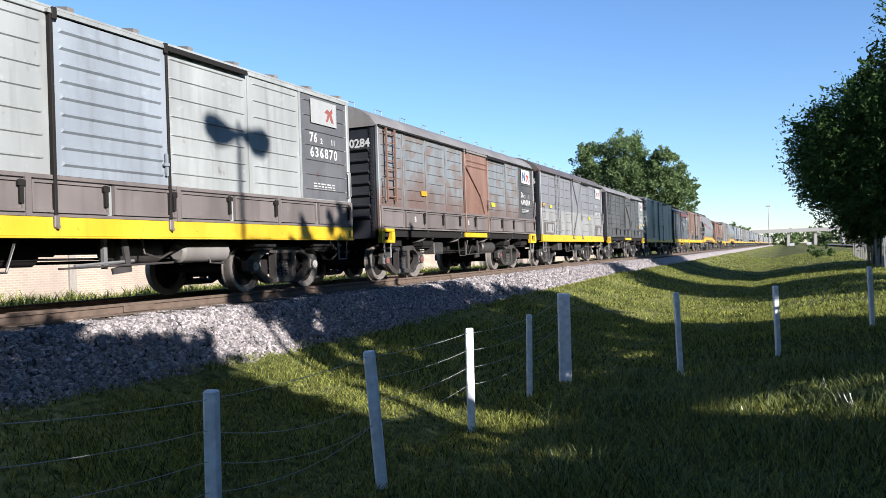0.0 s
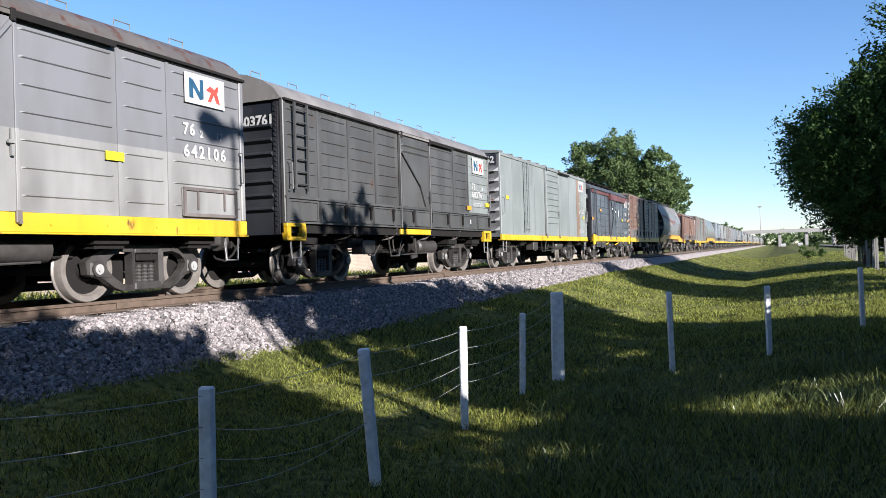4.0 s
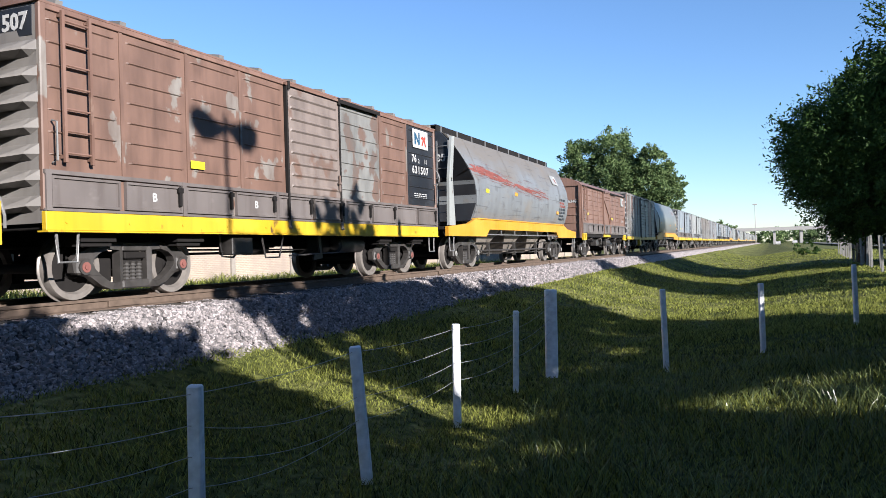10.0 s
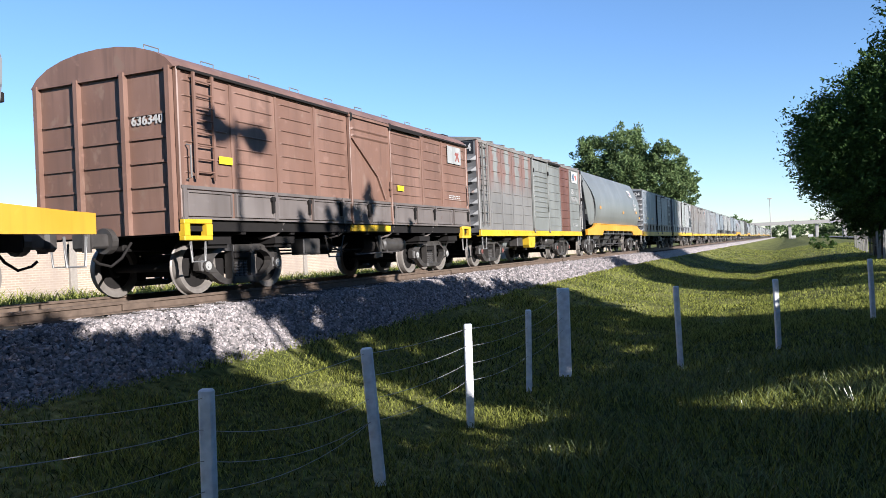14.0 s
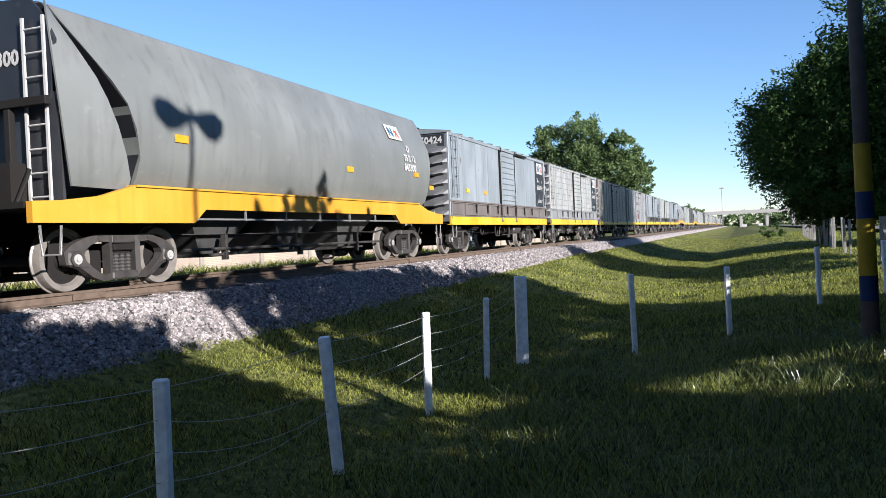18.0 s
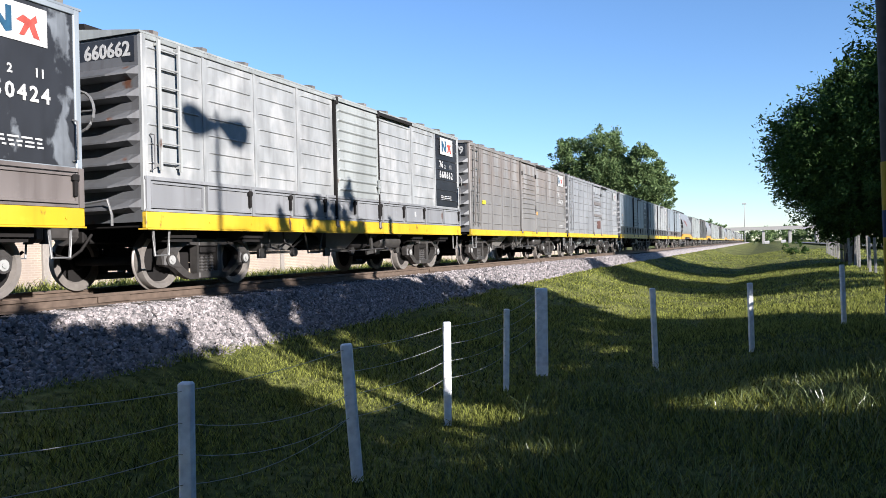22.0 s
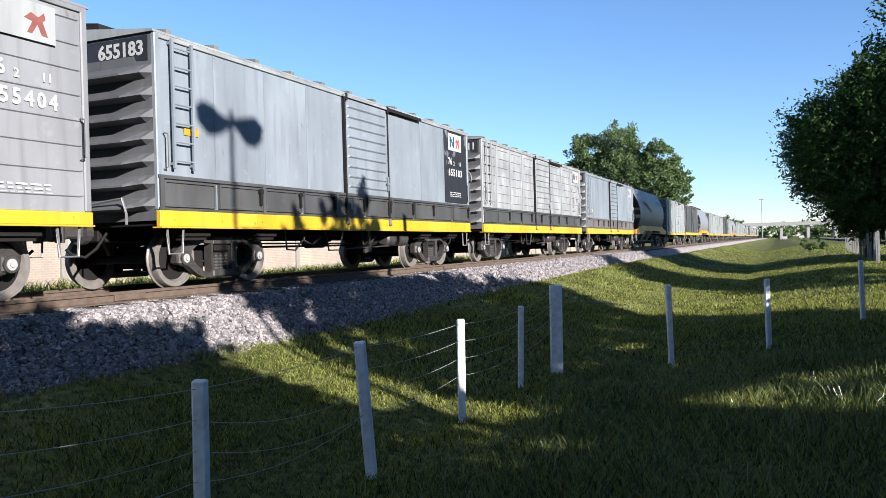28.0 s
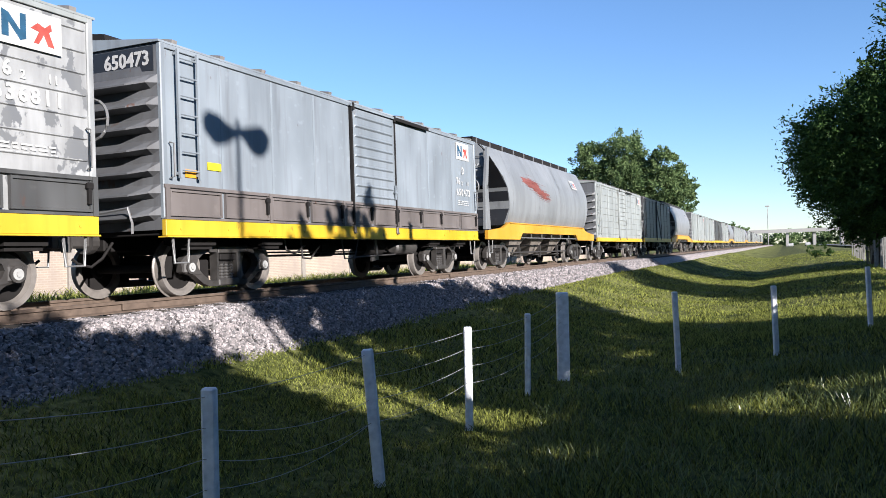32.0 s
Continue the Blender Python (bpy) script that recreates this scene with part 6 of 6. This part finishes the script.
for s in [-4.2 + 1.2 * i for i in range(9)] + [7.2, 8.2] + [9.6 + 1.0 * i for i in range(8)]:
    top = 2.45
    tree("unseen bush added to shade the meadow", at_ground(4.9 + hr.uniform(-0.15, 0.15), s), 0.6, 0.05, [(0, 0, top * 0.5, 0.6, 0.95, top * 0.52), (0.1, 0.1, 0.5, 0.6, 0.9, 0.5)], 2600 if s not in (7.2, 8.2) else 800 if s > 8 else 900, 0.13, 90 + int(s * 3), name="hedge_bush", category="hedge", lump=0.5)


# distant woods along the horizon
wr = random.Random(5)
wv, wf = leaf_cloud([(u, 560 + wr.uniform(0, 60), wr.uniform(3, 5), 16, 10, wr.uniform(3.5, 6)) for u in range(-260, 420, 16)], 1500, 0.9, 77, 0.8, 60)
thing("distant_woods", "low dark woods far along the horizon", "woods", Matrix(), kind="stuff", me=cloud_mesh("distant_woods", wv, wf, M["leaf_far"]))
# ---- lamp whose shadow lies on the wagons ----
def street_lamp(base, top):
    t = thing("street_lamp", "slim twin-headed lamp post beside the lane", "street lamp", Matrix.Translation(base))
    h = top - base[2]
    part("pole", shared("lamp_pole", lambda g: g.cyl((0, 0, -0.2), (0, 0, h + 0.1), 0.05, 10, 0.045), M["galv"]), t)
    for k, lift in ((-1, 0.03), (1, -0.05)):
        arm = part("arm", shared("lamp_arm|%d" % k, lambda g: g.pipe([(0, 0, h - 0.12), (0, k * 0.18, h - 0.12 + lift)], 0.03, 8), M["galv"]), t)

        def head(g):
            pts = [(k * y * 1.2, h + z) for y, z in ((0.02, -0.12), (0.14, -0.22), (0.3, -0.34 + lift), (0.5, -0.37 + lift), (0.66, -0.22 + lift), (0.69, 0.0 + lift), (0.57, 0.11 + lift), (0.38, 0.08 + lift), (0.18, -0.02), (0.02, -0.05))]
            g.slab(pts, 0, -0.07, 0.07)
        part("lamp_head", shared("lamp_head|%d" % k, head, M["galv"]), arm)


street_lamp(at_ground(4.5, 4.08), 8.95)

# ---- fence ----
POSTS = [(-3.3, 1.95, 1.05, 0.045, 0.5), (-3.32, 3.9, 0.815, 0.045, 0.5), (-3.215, 5.9, 0.815, 0.048, -3.6), (-3.285, 8.15, 0.78, 0.044, 0.6), (-3.235, 10.16, 0.765, 0.04, 1.6), (-3.115, 11.58, 0.965, 0.09, 0.6),
         (-1.57, 12.6, 0.905, 0.042, -1.2), (-0.19, 13.92, 0.915, 0.042, -0.6), (1.42, 16.8, 1.11, 0.042, -1.0), (2.75, 18.0, 1.16, 0.042, -2.0), (4.4, 19.6, 1.3, 0.045, 0.5), (6.0, 21.0, 1.35, 0.06, 0.0)]


def fence_post(u, s, top, half, lean):
    z0 = ground_z(u, s)
    h = top - z0

    def geo(g):
        g.box(-half, half, -half * 0.8, half * 0.8, -0.25, h, 0.012)
        for k in range(4):
            z = h - 0.05 - k * 0.19
            g.cyl((-half * 0.3, -half * 0.8 - 0.004, z), (-half * 0.3, -half * 0.8 + 0.02, z), 0.012, 6)
    g = Geo()
    geo(g)
    lab = "thick whitewashed concrete corner post" if half > 0.08 else "slim whitewashed concrete fence post with wire holes"
    thing("fence_post", lab, "fence post", pose(u, s, z0, 0, lean, 20), group="fence posts", me=g.mesh("fence_post", M["post"]))
    return [Vector((u + math.sin(radians(lean)) * (h - 0.05 - k * 0.19), s - 0.06, z0 + h - 0.05 - k * 0.19)) for k in range(4)]


tops = [fence_post(*p) for p in POSTS]
for k in range(4):
    for a, b in zip(tops[:5], tops[1:6]):
        loose = k > 0 and a is tops[1]
        a, b = a[k], b[min(k + 1, 3) if loose else k]
        n, sag = 8, (0.09 if loose else 0.03) + 0.008 * k
        pts = [a.lerp(b, i / n) - Vector((0, 0, sag * (1 - (2 * i / n - 1) ** 2))) for i in range(n + 1)]
        g = Geo().pipe(pts, 0.0025, 4)
        thing("fence_wire", "thin sagging galvanised fence wire", "wire", Matrix(), group="fence wires", me=g.mesh("fence_wire", M["wire"]))

# row of tall pale stakes further along
stake_me = shared("stake", lambda g: g.box(-0.05, 0.05, -0.04, 0.04, -0.2, 1.45, 0.01), M["stake"])
for i in range(36):
    u, s = 4.2 + 0.1 * math.sin(i * 2.3) + max(0, i - 12) * 0.07, 23.5 + i * 1.7
    thing("stake", "tall pale fence stake in the grass", "fence post", pose(u, s, ground_z(u, s), random.uniform(-2, 2), random.uniform(-2, 2), 0), group="pale stakes", me=stake_me)

# painted pole
pu, ps = 1.62, 11.9
pole = thing("utility_pole", "tall timber pole painted in yellow and blue bands", "utility pole", pose(pu, ps, ground_z(pu, ps), 0, -0.8, 0))
part("shaft", shared("pole_shaft", lambda g: g.cyl((0, 0, -0.3), (0, 0, 6.3), 0.115, 14, 0.085), M["wood"], True), pole)
for z0, z1, m in ((0.52, 0.86, "poleblue"), (0.86, 1.62, "poleyellow"), (1.62, 1.98, "poleblue"), (1.98, 2.62, "poleyellow")):
    part("painted_band", shared("painted_band|%.2f" % z0, lambda g: g.cyl((0, 0, z0), (0, 0, z1), 0.118 - z0 * 0.0041, 14, 0.118 - z1 * 0.0041), M[m], True), pole, "worn %s paint band" % ("blue" if "blue" in m else "yellow"))


# ---- brick wall beyond the line ----
def brick_mat():
    m, n, l, b = node_mat("pale_brickwork")
    tc, br = n.new("ShaderNodeTexCoord"), n.new("ShaderNodeTexBrick")
    sp, cb = n.new("ShaderNodeSeparateXYZ"), n.new("ShaderNodeCombineXYZ")
    l.new(tc.outputs["Object"], sp.inputs[0]), l.new(sp.outputs["Y"], cb.inputs[0]), l.new(sp.outputs["Z"], cb.inputs[1]), l.new(cb.outputs[0], br.inputs["Vector"])
    br.inputs["Color1"].default_value, br.inputs["Color2"].default_value, br.inputs["Mortar"].default_value = (0.22, 0.17, 0.12, 1), (0.27, 0.215, 0.155, 1), (0.31, 0.28, 0.23, 1)
    br.inputs["Scale"].default_value, br.inputs["Mortar Size"].default_value = 1.0, 0.016
    br.inputs["Brick Width"].default_value, br.inputs["Row Height"].default_value = 0.27, 0.085
    f, raw = noise_fac(n, l, 0.8, 0.4, 0.7, 5)
    l.new(mixed(n, l, f, br.outputs[0], (0.21, 0.17, 0.14)), b.inputs["Base Color"])
    b.inputs["Roughness"].default_value = 0.9
    bumped(n, l, b, br.outputs["Fac"], -0.3)
    return m


M["brick"] = brick_mat()
wall = thing("wall_north", "long pale brick boundary wall beyond the railway", "wall", Matrix(), kind="structure")
for k in range(24):
    s = -4 + k * 5.05
    part("wall_panel", shared("wall_panel", lambda g: g.box(-24.2, -24.0, 0, 4.75, 0.2, 2.5), M["brick"]), wall, at=pose(0, s, 0))
    part("pilaster", shared("pilaster", lambda g: g.box(-24.3, -23.9, -0.3, 0.0, 0.2, 2.6, 0.01), M["mortar"]), wall, at=pose(0, s, 0))

# ---- overpass ----
bridge = thing("overpass", "distant concrete road bridge over the railway", "bridge", pose(0, 420, 0))
part("deck", shared("deck", lambda g: g.box(-40, 60, 0, 11, 6.9, 7.8), M["concrete"]), bridge)
part("parapet", shared("parapet", lambda g: g.box(-40, 60, -0.3, 0, 6.8, 8.5), M["concrete"]), bridge)
for u in (-40, -26, -15.5, 1, 13, 25, 40):
    part("pier", shared("pier", lambda g: g.box(-0.7, 0.7, 1, 10, 0, 6.6, 0.1), M["concrete"]), bridge, at=pose(u, 0, 0))
mast = thing("light_mast", "slim lighting mast far along the line", "light mast", pose(-8, 445, 0.4))
part("pole", shared("mast_pole", lambda g: g.cyl((0, 0, 0), (0, 0, 21), 0.22, 8, 0.15), M["concrete"]), mast)
part("lamp_ring", shared("lamp_ring", lambda g: g.box(-1.1, 1.1, -0.4, 0.4, 20.4, 21.1, 0.1), M["concrete"]), mast)
# parked cars seen as pale shapes below the bridge
def parked_car(u, s, col, label):
    c = thing("parked_car", label, "car", pose(u, s, ground_z(u, s), 0, 0, 90))
    part("body", shared("car_body", lambda g: g.slab([(-2.1, 0.35), (2.1, 0.35), (2.15, 0.75), (1.5, 0.9), (0.9, 1.4), (-0.9, 1.45), (-1.6, 0.95), (-2.15, 0.9)], 1, -0.85, 0.85), col), c)
    for x in (-1.3, 1.3):
        for y in (-0.8, 0.8):
            part("wheel", shared("car_wheel", lambda g: g.cyl((0, -0.1, 0.32), (0, 0.1, 0.32), 0.32, 12), M["frame"]), c, at=pose(x, y, 0))
    part("windows", shared("car_windows", lambda g: g.slab([(-1.3, 0.98), (1.0, 0.98), (0.7, 1.34), (-0.85, 1.38)], 1, -0.86, 0.86), M["black"]), c)


parked_car(2.0, 330, M["sign"], "white car parked far off near the bridge")
parked_car(8.0, 335, M["sign"], "white car parked far off near the bridge")
# lane
lane_us = [12.5 + 0.5 * i for i in range(10)]
lane = thing("lane", "grey asphalt lane beyond the fence", "road", Matrix(), kind="structure", me=grid_mesh(lane_us, [-40] + [5 * i for i in range(0, 60)] + [400], lambda u, s: 0.62, "lane", M["asphalt"]))


# ---- grass and stones ----
def blades(n, u0, u1, s0, s1, h0, h1, wd, seed, keep=None, mat="grass"):
    r = np.random.RandomState(seed)
    u, s = r.uniform(u0, u1, n), r.uniform(s0, s1, n)
    v, f = [], []
    for i in range(n):
        if keep and not keep(u[i], s[i]):
            continue
        z = ground_z(u[i], s[i]) - 0.01
        clump = 0.55 + 0.9 * max(0, noise.noise((u[i] * 0.9, s[i] * 0.9, 3)) + 0.35)
        h = r.uniform(h0, h1) * clump
        a, b = r.uniform(0, 6.283), r.uniform(0, 6.283)
        lean = r.uniform(0.3, 1.2) * h
        dx, dy = math.cos(a) * wd, math.sin(a) * wd
        ex, ey = math.cos(b) * lean, math.sin(b) * lean
        k = len(v)
        x, y = float(u[i]), float(s[i])
        v += [(x - dx, y - dy, z), (x + dx, y + dy, z), (x + dx * 0.75 + ex * 0.35, y + dy * 0.75 + ey * 0.35, z + h * 0.6), (x - dx * 0.75 + ex * 0.35, y - dy * 0.75 + ey * 0.35, z + h * 0.6), (x + ex, y + ey, z + h)]
        f += [(k, k + 1, k + 2, k + 3), (k + 3, k + 2, k + 4)]
    me = bpy.data.meshes.new("grass")
    me.from_pydata(v, [], f)
    me.materials.append(M[mat])
    return me


near = lambda u, s: u < 0.16 * s + 1.2 and u > -0.95 * s - 2.5
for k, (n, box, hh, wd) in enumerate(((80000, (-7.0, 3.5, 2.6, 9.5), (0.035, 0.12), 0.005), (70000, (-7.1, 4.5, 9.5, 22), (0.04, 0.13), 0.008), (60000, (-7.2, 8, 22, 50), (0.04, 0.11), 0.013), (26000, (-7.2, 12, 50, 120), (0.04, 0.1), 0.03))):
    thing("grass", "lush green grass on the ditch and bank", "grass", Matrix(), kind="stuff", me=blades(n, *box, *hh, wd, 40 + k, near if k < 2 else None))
thing("grass", "long coarse grass in the foreground", "grass", Matrix(), kind="stuff", me=blades(15000, -2.6, 3.4, 3.2, 12.5, 0.10, 0.27, 0.0042, 51, near, "coarse"))
thing("grass", "tall weeds between the track and the wall", "grass", Matrix(), kind="stuff", me=blades(22000, -23.8, -13.0, 8, 60, 0.14, 0.45, 0.016, 52))


def stones(n, u0, u1, s0, s1, r0, r1, seed):
    r = np.random.RandomState(seed)
    u, s = r.uniform(u0, u1, n), r.uniform(s0, s1, n)
    z = np.array([ballast_z(a, b) for a, b in zip(u, s)])
    c = np.stack([u, s, z], 1)
    cube = np.array([(x, y, q) for x in (-1, 1) for y in (-1, 1) for q in (-1, 1)], float) * 0.62
    rad = r.uniform(r0, r1, n)
    v = cube[None] * (1 + r.uniform(-0.45, 0.45, (n, 8, 3))) * rad[:, None, None] * r.uniform(0.7, 1.25, (n, 1, 3))
    ang = r.uniform(0, 6.28, (n, 2))
    ca, sa, cb, sb = np.cos(ang[:, 0]), np.sin(ang[:, 0]), np.cos(ang[:, 1]), np.sin(ang[:, 1])
    R = np.zeros((n, 3, 3))
    R[:, 0] = np.stack([ca, -sa, 0 * ca], 1)
    R[:, 1] = np.stack([sa * cb, ca * cb, -sb], 1)
    R[:, 2] = np.stack([sa * sb, ca * sb, cb], 1)
    v = np.einsum("nij,nkj->nki", R, v) + c[:, None] + (0, 0, 0.01)
    q = np.array([(0, 1, 3, 2), (4, 6, 7, 5), (0, 4, 5, 1), (2, 3, 7, 6), (0, 2, 6, 4), (1, 5, 7, 3)])
    f = (q[None] + (np.arange(n) * 8)[:, None, None]).reshape(-1, 4)
    return cloud_mesh("stones", v.reshape(-1, 3), f, M["stone"])


tagged(part("stones", stones(34000, UC + 0.95, UC + 3.05, 3.5, 18, 0.018, 0.04, 61), track), kind="stuff")
tagged(part("stones", stones(20000, UC + 0.95, UC + 3.05, 18, 52, 0.03, 0.06, 62), track), kind="stuff")
tagged(part("stones", stones(6000, UC - 0.8, UC + 0.8, 3, 30, 0.025, 0.045, 63), track), kind="stuff")


def motions():
    """The train passes at an even speed; the wheels of the nearer wagons roll."""
    for w, s in TRAIN:
        walk(w, [(t, pose(UC, s - SPEED * t, ZR)) for t in (0.0, 8.0, 16.0, 24.0, 32.0)])
    step = math.degrees(SPEED / WHEEL_R) * 0.1
    for ws in WHEELS:
        x, y, z = ws.location
        walk(ws, [(0.1 * k, pose(x, y, z, step * k, 0, 0)) for k in range(321)])


motions()
